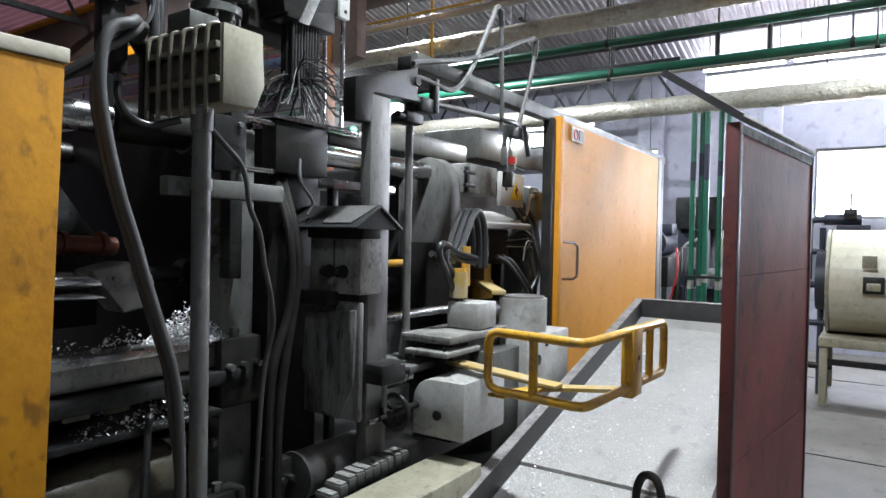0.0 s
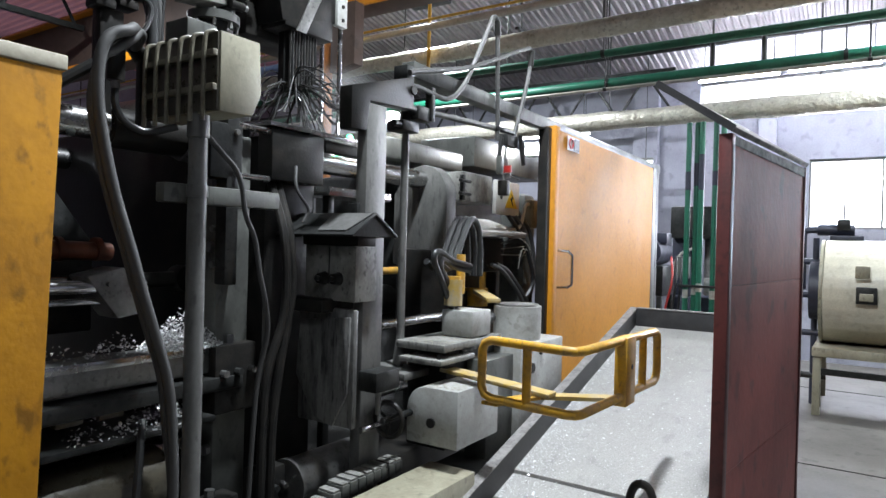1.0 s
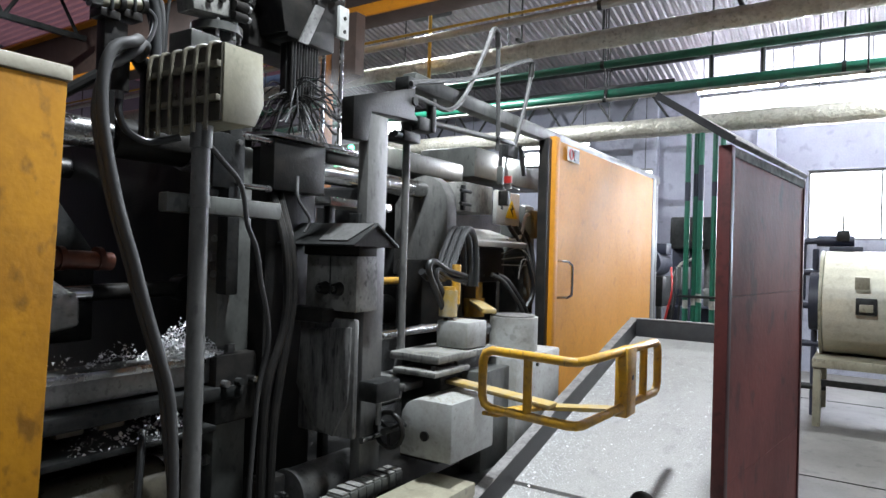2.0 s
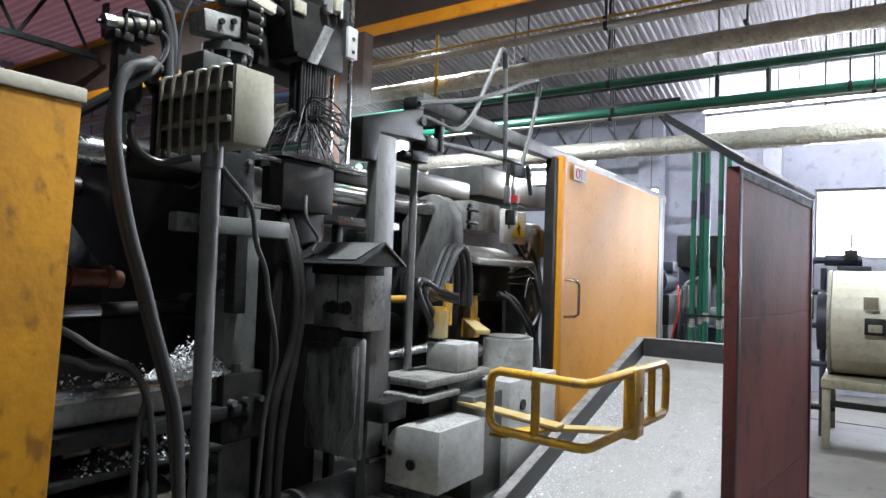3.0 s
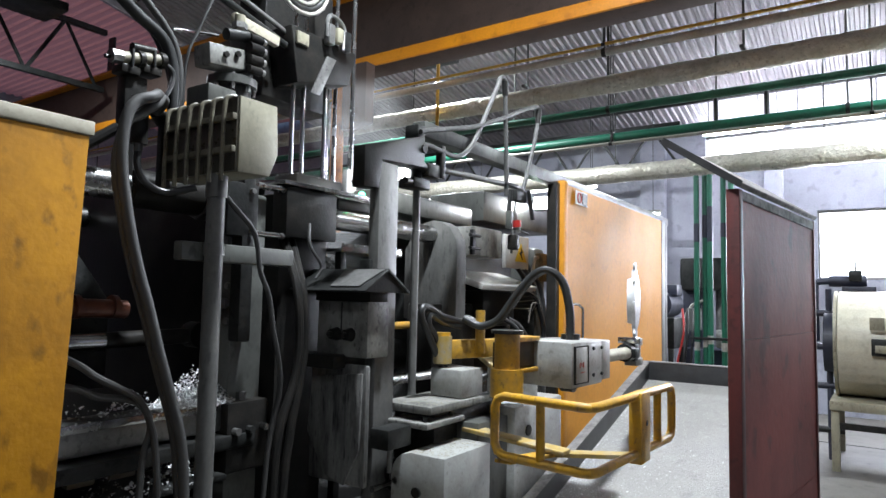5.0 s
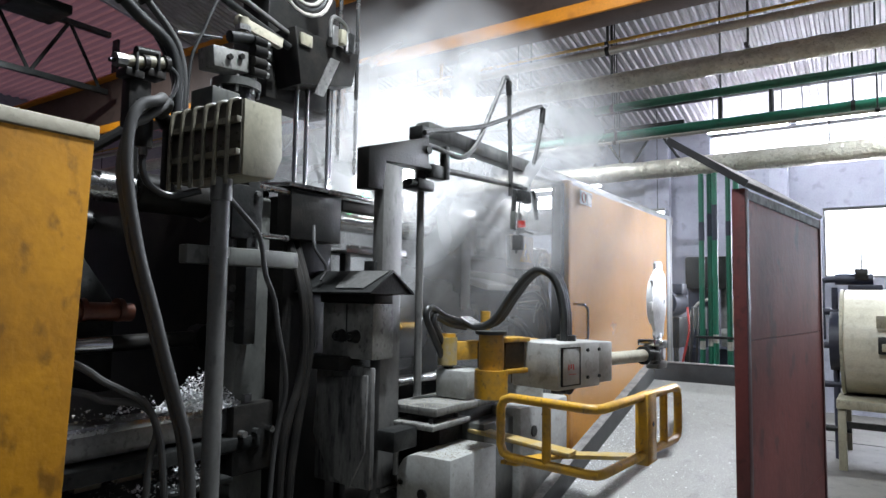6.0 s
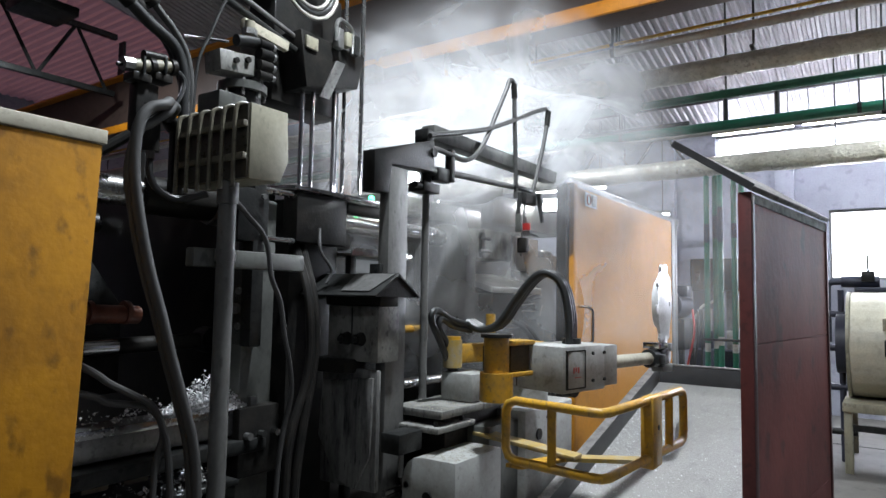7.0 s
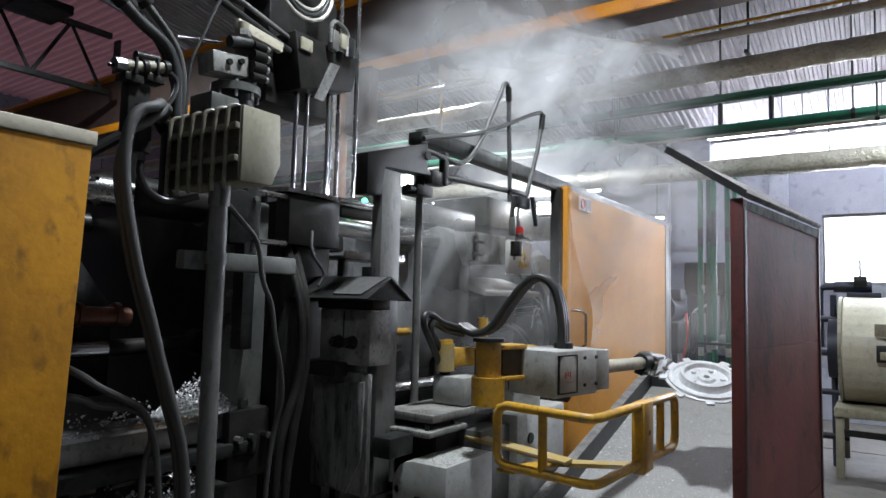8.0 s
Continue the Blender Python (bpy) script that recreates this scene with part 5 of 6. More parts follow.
    part("end_housing", bx(B(), (0.503, -0.205, 1.215), (0.62, 0.035, 1.40), 0.007), GREY, fore, "pale grey end housing", True)
    # back face is darker and browner than the grey housings
    part("back_cover", bx(B(), (0.19, 0.046, 1.212), (0.615, 0.056, 1.40), 0.004), DARK_BROWN, fore, "dark brown plate on the gearbox back", True)
    part("service_panel", bx(B(), (0.205, -0.222, 1.225), (0.335, -0.214, 1.385), 0.004), GREY, fore, "", True)
    for p, q in (((0.203, 1.222), (0.337, 1.2275)), ((0.203, 1.3825), (0.337, 1.388)), ((0.203, 1.222), (0.2085, 1.388)), ((0.3315, 1.222), (0.337, 1.388))):
        part("panel_edge", bx(B(), (p[0], -0.2245, p[1]), (q[0], -0.2135, q[1]), 0), BLACK, fore, "", True)
    bm = B()
    for k in range(3):
        bx(bm, (0.248 + 0.017 * k, -0.2235, 1.29 + 0.006 * (k % 2)), (0.255 + 0.017 * k, -0.222, 1.315), 0)
    bx(bm, (0.255, -0.2235, 1.27), (0.305, -0.222, 1.273), 0)
    part("maker_mark", bm, RED_PLASTIC, fore, "small red bars of a maker's plate", True)
    for x, z in ((0.4, 1.37), (0.4, 1.25), (0.49, 1.37), (0.49, 1.25)):
        part("screw", rod(B(), (x, -0.222, z), (x, -0.212, z), 0.008, 8), DARK, fore, "", True)
    part("under_wheel", rod(B(), (0.4, -0.12, 1.2), (0.4, -0.06, 1.2), 0.04, 16), DARK, fore, "", True)
    part("wrist_shaft", rod(B(), (0.62, -0.09, 1.30), (1.10, -0.09, 1.30), 0.033, 18), BARE_EDGE, fore, "cream wrist shaft", True)
    for k in range(3):
        dy = 0.041 * (k - 1)
        a = part("arm_hose", tube(B(), [(-0.03, dy, 1.49), (0.05, dy, 1.455), (0.14, dy, 1.49), (0.22, dy, 1.60), (0.30, dy, 1.70), (0.37, dy, 1.73), (0.44, dy, 1.68), (0.475, dy, 1.55), (0.48, dy, 1.40)], 0.0185, 10), RUBBER, r, "black ribbed arm hose", True)
        HOSES.append(a)
    part("hose_gland", rod(B(), (0.40, -0.1, 1.40), (0.40, -0.1, 1.43), 0.045, 16), DARK, fore, "", True)
    grip = B()
    for yy, zz in ((-0.115, 1.335), (-0.065, 1.335), (-0.115, 1.265), (-0.065, 1.265)):
        rod(grip, (1.155, yy, zz), (1.235, yy, zz), 0.009, 10)
    bx(grip, (1.10, -0.155, 1.275), (1.17, -0.13, 1.325), 0.006)
    rod(grip, (1.10, -0.09, 1.30), (1.16, -0.09, 1.30), 0.05, 14)
    bx(grip, (1.16, -0.13, 1.25), (1.22, -0.05, 1.35), 0.01)
    bmesh.ops.translate(grip, verts=grip.verts, vec=(-1.10, 0.09, -1.30))
    gripper = part("gripper", grip, DARK, r, "dark steel gripper with two jaws", True)
    for z in (0.055, -0.055):
        jaw = bx(B(), (0.09, -0.035, z - 0.022), (0.20, 0.035, z + 0.022), 0.005)
        part("jaw", jaw, DULL, gripper, "", True)
    part("actuator", bx(B(), (0.03, -0.05, 0.05), (0.12, 0.05, 0.085), 0.004), CHROME, gripper, "", True)
    for k in range(2):
        part("feed_hose", tube(B(), [(2.84 + 0.035 * k, 1.73, 1.10), (2.816 + 0.03 * k, 1.73, 1.236), (2.714 + 0.045 * k, 1.73, 1.39), (2.641 + 0.055 * k, 1.73, 1.49 - 0.03 * k), (2.645 + 0.055 * k, 1.73, 1.54 - 0.035 * k), (2.70 + 0.04 * k, 1.73, 1.54 - 0.04 * k), (2.79 + 0.02 * k, 1.72, 1.50 - 0.03 * k), (2.90, 1.68, 1.47 - 0.02 * k)], 0.0165, 10), RUBBER, r, "black ribbed feed hose")
    rng = random.Random(14)
    bm = B()
    for k in range(700):
        if k < 420:
            x, y, z = rng.uniform(2.42, 2.75), rng.uniform(1.44, 1.62), 0.946
        else:
            x, y, z = rng.uniform(2.5, 2.95), rng.uniform(1.58, 1.80), 1.121
        q = rng.uniform(0.0015, 0.0042)
        v = [bm.verts.new((x + q * math.cos(a + k), y + q * math.sin(a + k), z)) for a in (0, 2.1, 4.2)] + [bm.verts.new((x, y, z + q * 0.6))]
        for i in range(3):
            bm.faces.new((v[i], v[(i + 1) % 3], v[3]))
    tagged(part("swarf_dust", bm, BARE_EDGE, r), "loose pale swarf lying on the covers", kind="stuff")
    ARM.update(robot=r, link=link, bar=bar, fore=fore, gripper=gripper)
    # fixed track and loose drive parts
    t = thing("robot_track", (2.6, 1.55, 0), "beige-topped steel slide track under the extractor", "track")
    part("track_cover", bx(B(), (1.85, 1.39, 0.36), (2.50, 1.63, 0.585), 0.008), BEIGE, t)
    part("track_beam", bx(B(), (1.85, 1.42, 0.0), (3.7, 1.84, 0.44), 0.01), DARK, t)
    part("track_block", bx(B(), (2.502, 1.44, 0.44), (3.65, 1.60, 0.54), 0.006), DARK, t)
    ch = thing("cable_chain", (2.0, 1.7, 0.5), "grey plastic cable drag chain lying on the track", "cable chain")
    for k in range(11):
        x = 1.80 + 0.05 * k
        z = 0.60 - 0.012 * max(0, 4 - k) ** 2 * 0.4 + 0.0
        link = part("link", bx(B(), (x, 1.675, z - 0.035), (x + 0.046, 1.765, z + 0.02), 0.006), MID_GREY, ch)
        part("link_lid", bx(B(), (x + 0.004, 1.68, z + 0.021), (x + 0.042, 1.76, z + 0.029), 0.003), STAINED, link)
    hw = thing("hand_wheel", (2.2, 1.68, 0.8), "dark hand wheel with polished grip and clamp", "hand wheel")
    part("rim", tube(B(), [(2.24, 1.68 + 0.075 * math.cos(a), 0.82 + 0.075 * math.sin(a)) for a in [radians(24 * q) for q in range(15)]], 0.011, 8, 0, True), BLACK, hw)
    for a in (0.5, 2.6, 4.7):
        part("spoke", rod(B(), (2.24, 1.68, 0.82), (2.24, 1.68 + 0.075 * math.cos(a), 0.82 + 0.075 * math.sin(a)), 0.008, 8), BLACK, hw)
    part("axle", rod(B(), (2.2, 1.68, 0.82), (2.45, 1.68, 0.82), 0.015, 10), DARK, hw)
    part("grip", rod(B(), (2.12, 1.735, 0.79), (2.24, 1.735, 0.79), 0.014, 12), CHROME, hw, "polished steel grip")
    part("clamp", bx(B(), (2.10, 1.64, 0.96), (2.26, 1.74, 1.045), 0.008), DARK, hw)
    part("clamp_stem", rod(B(), (2.19, 1.70, 0.85), (2.19, 1.70, 0.97), 0.012, 8), DULL, hw)


# ---------- casting ----------
def casting():
    ob = thing("aluminium_casting", (0, 0, 0), "bright raw aluminium wheel-shaped casting with sprue and flash", "casting")
    # stepped body of revolution: ragged flash, flange, raised wall, dished face, hub with a bore
    prof = ((0.016, -0.03), (0.016, 0.024), (0.040, 0.026), (0.046, 0.010), (0.105, 0.016), (0.112, 0.040), (0.128, 0.042), (0.138, 0.006), (0.168, 0.004), (0.174, 0.016), (0.186, 0.015), (0.192, 0.002), (0.208, 0.001), (0.208, -0.005), (0.165, -0.012), (0.125, -0.022), (0.05, -0.03))
    bm = B()
    n = 60
    rings = []
    for i in range(n):
        a = 2 * math.pi * i / n
        c, s = math.cos(a), math.sin(a)
        w = 1 + 0.09 * noise.noise(Vector((c * 4, s * 4, 0))) + 0.05 * noise.noise(Vector((c * 11, s * 11, 3)))
        rings.append([bm.verts.new((c * q * (w if q > 0.19 else 1), s * q * (w if q > 0.19 else 1), z)) for q, z in prof])
    k = len(prof)
    for i in range(n):
        u, v = rings[i], rings[(i + 1) % n]
        for q in range(k):
            bm.faces.new((u[q], v[q], v[(q + 1) % k], u[(q + 1) % k]))
    part("wheel_body", bm, ALU, ob, "", True)
    part("sprue", bx(B(), (-0.29, -0.042, -0.012), (-0.17, 0.042, 0.012), 0.006), ALU, ob, "", True)
    part("biscuit", rod(B(), (-0.28, 0, -0.03), (-0.28, 0, 0.03), 0.042, 18), ALU, ob, "", True)
    rng = random.Random(9)
    for a in range(9):
        q = radians(40 * a + 20 + rng.uniform(-7, 7))
        e = rng.uniform(0.018, 0.034)
        part("overflow_tab", bx(B(), (0.195, -e, -0.006), (0.225 + 0.4 * e, e, 0.009), 0.005, Matrix.Rotation(q, 4, "Z")), ALU, ob, "", True)
    for a in range(5):
        q = radians(72 * a + 30)
        part("bolt_boss", rod(B(), (0.078 * math.cos(q), 0.078 * math.sin(q), 0.010), (0.078 * math.cos(q), 0.078 * math.sin(q), 0.024), 0.013, 12), ALU, ob, "", True)
    ARM["casting"] = ob


# ---------- spray head and gantry ----------
def sprayer():
    g = thing("spray_gantry", (2.6, 2.8, 2.75), "dark overhead spray gantry with valves and hoses", "gantry")
    part("carriage", bx(B(), (2.40, 2.86, 2.72), (2.95, 3.1, 3.5), 0.015), BLACK, g)
    bm = prism(B(), [(2.42, 2.66, 3.10), (2.96, 2.66, 3.10), (2.90, 2.66, 2.88), (2.48, 2.66, 2.78)], (0, 0, 0), (0, 0.2, 0), 0.01)
    part("skirt", bm, BLACK, g)
    part("top_beam", bx(B(), (1.2, 2.95, 3.35), (2.9, 3.15, 3.6), 0.01), BLACK, g)
    part("pale_plate", bx(B(), (2.06, 2.68, 2.965), (2.36, 2.72, 3.02), 0.004, Matrix.Translation((2.2, 2.7, 3.0)) @ Matrix.Rotation(radians(6), 4, "Y") @ Matrix.Translation((-2.2, -2.7, -3.0))), BARE_EDGE, g, "pale flat bracket plate")
    part("pale_plate", bx(B(), (2.45, 2.64, 3.00), (2.54, 2.658, 3.07), 0.004), BEIGE, g)
    part("slant_plate", prism(B(), [(2.575, 2.65, 2.75), (2.65, 2.65, 2.75), (2.775, 2.65, 3.0), (2.70, 2.65, 3.0)], (0, 0, 0), (0, 0.009, 0), 0.002), DULL, g, "dusty slanted guard plate")
    part("cross_pipe", rod(B(), (1.90, 2.72, 3.12), (2.42, 2.70, 2.98), 0.02, 12), DARK, g)
    part("cross_pipe", rod(B(), (1.95, 2.74, 3.2), (2.50, 2.72, 3.05), 0.014, 10), DULL, g)
    for k in range(3):
        rr = 0.16 + 0.03 * k
        part("coiled_hose", tube(B(), [(2.5 + rr * math.cos(a), 2.68, 3.42 + rr * math.sin(a)) for a in [radians(18 * q) for q in range(20)]], 0.012, 8, 0, True), (PIPE, RUBBER, PIPE)[k], g, "coiled pneumatic hose")
    part("valve_cluster", tube(B(), [(2.66, 2.62, 3.1), (2.66, 2.62, 3.2), (2.7, 2.62, 3.24), (2.8, 2.62, 3.2), (2.8, 2.62, 3.06)], 0.012, 8), DULL, g)
    for k in range(3):
        part("valve", bx(B(), (2.66 + 0.07 * k, 2.6, 3.06 + 0.03 * (k % 2)), (2.71 + 0.07 * k, 2.65, 3.18), 0.008), (DULL, BEIGE, DARK)[k], g)
    for y in (2.9, 3.05):
        part("slide_rod", rod(B(), (2.98, y - 0.2, 2.1), (2.98, y - 0.2, 4.6), 0.014, 10), STEEL, g, "bright slide rod")
    h = thing("die_sprayer", (2.66, 2.75, 2.6), "black die sprayer with a bristle of bent nozzle tubes", "sprayer")
    part("head_block", bx(B(), (2.50, 2.66, 2.76), (2.88, 2.855, 2.98), 0.02), BLACK, h)
    part("bundle_core", bx(B(), (2.575, 2.71, 2.47), (2.775, 2.80, 2.78), 0.01), BLACK, h)
    for k in range(30):
        x, y = 2.572 + 0.0072 * k, 2.695 + 0.05 * (k % 3)
        part("feed_pipe", rod(B(), (x, y, 2.44 + 0.02 * (k % 4)), (x, y, 2.78), 0.007, 8), (BLACK, DARK)[k % 2], h)
    part("white_plate", bx(B(), (2.89, 2.64, 2.87), (2.975, 2.68, 3.06), 0.005), GREY, h, "pale grey valve plate")
    for z in (2.91, 2.99):
        part("plate_hole", rod(B(), (2.935, 2.635, z), (2.935, 2.642, z), 0.012, 10), BLACK, h)
    rng = random.Random(11)
    for k in range(72):
        a, e = rng.uniform(0, 6.28), rng.uniform(-0.75, 0.5)
        d = Vector((math.cos(a) * math.cos(e), math.sin(a) * math.cos(e), math.sin(e)))
        p0 = Vector((2.68 + rng.uniform(-0.07, 0.07), 2.76 + rng.uniform(-0.05, 0.05), 2.52 - 0.10 * rng.random()))
        w = rng.uniform(0.18, 0.37)
        p1 = p0 + d * w * 0.4 + Vector((0, 0, -0.05 + 0.08 * rng.random()))
        p2 = p0 + d * w * 0.8 + Vector((0.02 * rng.random(), 0, -0.05 - 0.08 * rng.random()))
        p3 = p2 + Vector((d.x * 0.05, d.y * 0.05, rng.uniform(-0.09, 0.05)))
        part("nozzle_tube", tube(B(), [p0, p1, p2, p3], 0.0048, 5, 3), (CABLE, BLACK, CABLE)[k % 3], h)
    for x, y in ((2.54, 2.76), (2.66, 2.80), (2.80, 2.76), (2.86, 2.80)):
        part("guide_rod", rod(B(), (x, y, 2.9), (x, y, 3.95), 0.014, 12), CHROME, h, "polished guide rod")
    ARM["spray"] = h
    # hydraulic unit above the manifold
    u = thing("hydraulic_unit", (2.0, 2.4, 2.2), "dark hydraulic valve block with pump motor", "hydraulic unit")
    part("support_column", bx(B(), (1.86, 2.3, 1.9), (1.98, 2.42, 2.36), 0.01), BLACK, u)
    part("motor_drum", rod(B(), (1.80, 2.34, 2.28), (1.80, 2.34, 2.50), 0.082, 28), DARK, u)
    part("motor_flange", rod(B(), (1.80, 2.34, 2.50), (1.80, 2.34, 2.535), 0.108, 28), MID_GREY, u)
    for k in range(8):
        q = radians(45 * k + 10)
        part("flange_bolt", rod(B(), (1.80 + 0.094 * math.cos(q), 2.34 + 0.094 * math.sin(q), 2.47), (1.80 + 0.094 * math.cos(q), 2.34 + 0.094 * math.sin(q), 2.545), 0.008, 6), DULL, u)
    tilt = Matrix.Translation((1.72, 2.27, 2.6)) @ Matrix.Rotation(radians(-7), 4, "Y") @ Matrix.Translation((-1.72, -2.27, -2.6))
    part("valve_plate", bx(B(), (1.615, 2.25, 2.555), (1.80, 2.36, 2.645), 0.006, tilt), STAINED, u, "pale stained valve plate")
    for x, z in ((1.69, 2.60), (1.75, 2.62)):
        part("plate_port", rod(B(), (x, 2.235, z), (x, 2.252, z), 0.013, 12), BLACK, u)
    part("valve_block", bx(B(), (1.805, 2.25, 2.54), (1.845, 2.38, 2.74), 0.008), MID_GREY, u)
    for z, rr in ((2.57, 0.02), (2.615, 0.024), (2.665, 0.026), (2.71, 0.02)):
        part("solenoid", rod(B(), (1.80, 2.235, z), (1.868, 2.235, z + 0.003), rr, 14), BLACK, u)
        part("solenoid_cap", rod(B(), (1.868, 2.235, z + 0.003), (1.888, 2.235, z + 0.004), rr * 0.7, 8), DULL, u)
    part("solenoid", rod(B(), (1.69, 2.25, 2.69), (1.80, 2.25, 2.715), 0.026, 14), DARK, u)
    part("port_stub", rod(B(), (1.765, 2.26, 2.70), (1.765, 2.26, 2.80), 0.024, 12), BEIGE, u)
    part("port_nut", rod(B(), (1.765, 2.26, 2.74), (1.765, 2.26, 2.765), 0.034, 6), DULL, u)
    part("bright_rod", rod(B(), (1.54, 2.4, 2.69), (1.76, 2.4, 2.74), 0.007, 8), CHROME, u)
    v = thing("valve_bank", (1.3, 2.3, 2.4), "bank of dark and pale solenoid valves", "valves")
    for k in range(2):
        x, z = 1.245 + 0.085 * k, 2.445 + 0.022 * k
        part("coil", rod(B(), (x, 2.25, z), (x + 0.062, 2.25, z + 0.012), 0.023, 18), BEIGE, v, "pale coil casing")
        part("end_ring", rod(B(), (x + 0.062, 2.25, z + 0.012), (x + 0.082, 2.25, z + 0.015), 0.031, 14), BLACK, v)
        part("body", bx(B(), (x - 0.004, 2.235, z - 0.055), (x + 0.07, 2.31, z - 0.022), 0.006), BLACK, v)
        part("coil_strap", bx(B(), (x + 0.026, 2.222, z - 0.03), (x + 0.036, 2.28, z + 0.036), 0.003), DARK, v)
    part("end_plug", rod(B(), (1.205, 2.25, 2.438), (1.243, 2.25, 2.444), 0.027, 8), DULL, v)
    part("lever", rod(B(), (1.185, 2.25, 2.43), (1.21, 2.25, 2.437), 0.008, 8), BLACK, v)
    part("top_coil", rod(B(), (1.30, 2.28, 2.505), (1.39, 2.28, 2.515), 0.02, 12), BLACK, v)
    part("stand", bx(B(), (1.27, 2.26, 2.2), (1.36, 2.32, 2.40), 0.01), BLACK, v)
    part("stand_foot", rod(B(), (1.315, 2.29, 1.95), (1.315, 2.29, 2.2), 0.03, 10), BLACK, v)
    part("plug_cable", tube(B(), [(1.41, 2.25, 2.48), (1.45, 2.24, 2.44), (1.43, 2.24, 2.36), (1.38, 2.25, 2.30)], 0.009, 8), RUBBER, v)
    for k, pts in enumerate((
            [(1.10, 2.3, 2.80), (1.223, 2.3, 2.715), (1.325, 2.3, 2.648), (1.435, 2.3, 2.59), (1.483, 2.3, 2.496), (1.492, 2.3, 2.40), (1.495, 2.3, 2.2)],
            [(1.20, 2.31, 2.83), (1.331, 2.31, 2.745), (1.40, 2.31, 2.69), (1.445, 2.31, 2.65), (1.50, 2.31, 2.573), (1.53, 2.31, 2.43), (1.53, 2.31, 2.2)],
            [(1.15, 2.33, 2.82), (1.28, 2.33, 2.72), (1.40, 2.33, 2.63), (1.47, 2.33, 2.53), (1.51, 2.33, 2.4), (1.51, 2.33, 2.2)])):
        hose = thing("overhead_hose", pts[-1], "thick black hose dropping from the gantry", "hose", "overhead hoses")
        part("hose_run", tube(B(), pts, (0.024, 0.015, 0.018)[k], 12), (RUBBER, GREY_HOSE, RUBBER)[k], hose)
        part("hose_band", rod(B(), pts[1], Vector(pts[1]).lerp(Vector(pts[2]), 0.3), 0.031, 12), BLACK, hose)
    solid("overhead_hose", tube(B(), [(1.80, 2.3, 3.1), (1.67, 2.3, 2.877), (1.60, 2.3, 2.70), (1.545, 2.3, 2.55), (1.53, 2.3, 2.3)], 0.007, 8), RUBBER, "thick black hose dropping from the gantry", "hose")


def scrap():
    rng = random.Random(7)
    bm = B()
    def lump(cx, cy, cz, r, n):
        for k in range(n):
            a, q = rng.uniform(0, 6.28), rng.random() ** 0.5
            p = Vector((cx + r * q * math.cos(a), cy + 0.6 * r * q * math.sin(a), cz + r * 0.9 * (1 - q) * rng.random()))
            s = rng.uniform(0.003, 0.0095)
            v = [bm.verts.new(p + Vector((rng.uniform(-s, s), rng.uniform(-s, s), rng.uniform(-s * 0.6, s)))) for _ in range(4)]
            bm.faces.new((v[0], v[1], v[2]))
            bm.faces.new((v[1], v[3], v[2]))
            bm.faces.new((v[0], v[3], v[1]))
            bm.faces.new((v[0], v[2], v[3]))
    lump(1.54, 2.14, 1.17, 0.17, 2400)
    lump(1.30, 2.14, 1.17, 0.12, 160)
    lump(1.1, 2.12, 1.17, 0.1, 40)
    lump(1.40, 2.06, 0.92, 0.16, 260)
    lump(1.18, 2.06, 0.92, 0.12, 90)
    solid("aluminium_flash", bm, ALU, "crumpled heap of bright aluminium flash scrap", "scrap", "stuff")


# ---------- steam ----------
STEAM = []


def steam_material():
    m = bpy.data.materials.new("drifting_steam")
    m.use_nodes = True
    n, l = m.node_tree.nodes, m.node_tree.links
    n.remove(n["Principled BSDF"])
    out = n["Material Output"]
    co = n.new("ShaderNodeTexCoord")
    no = n.new("ShaderNodeTexNoise")
    no.inputs["Scale"].default_value, no.inputs["Detail"].default_value, no.inputs["Distortion"].default_value = 1.7, 7, 0.6
    l.new(co.outputs["Object"], no.inputs[0])
    ramp = n.new("ShaderNodeMapRange")
    ramp.inputs["From Min"].default_value, ramp.inputs["From Max"].default_value = 0.26, 0.70
    l.new(no.outputs[0], ramp.inputs[0])
    # fade towards the rim of each sheet
    at = n.new("ShaderNodeAttribute")
    at.attribute_name = "body"
    mul = n.new("ShaderNodeMath")
    mul.operation = "MULTIPLY"
    l.new(ramp.outputs[0], mul.inputs[0])
    l.new(at.outputs["Fac"], mul.inputs[1])
    dif, tra, tr = n.new("ShaderNodeBsdfDiffuse"), n.new("ShaderNodeBsdfTranslucent"), n.new("ShaderNodeBsdfTransparent")
    for s in (dif, tra):
        s.inputs[0].default_value = (0.93, 0.94, 0.95, 1)
    half, mix = n.new("ShaderNodeMixShader"), n.new("ShaderNodeMixShader")
    half.inputs[0].default_value = 0.5
    l.new(dif.outputs[0], half.inputs[1])
    l.new(tra.outputs[0], half.inputs[2])
    l.new(mul.outputs[0], mix.inputs[0])
    l.new(tr.outputs[0], mix.inputs[1])
    l.new(half.outputs[0], mix.inputs[2])
    l.new(mix.outputs[0], out.inputs[0])
    return m


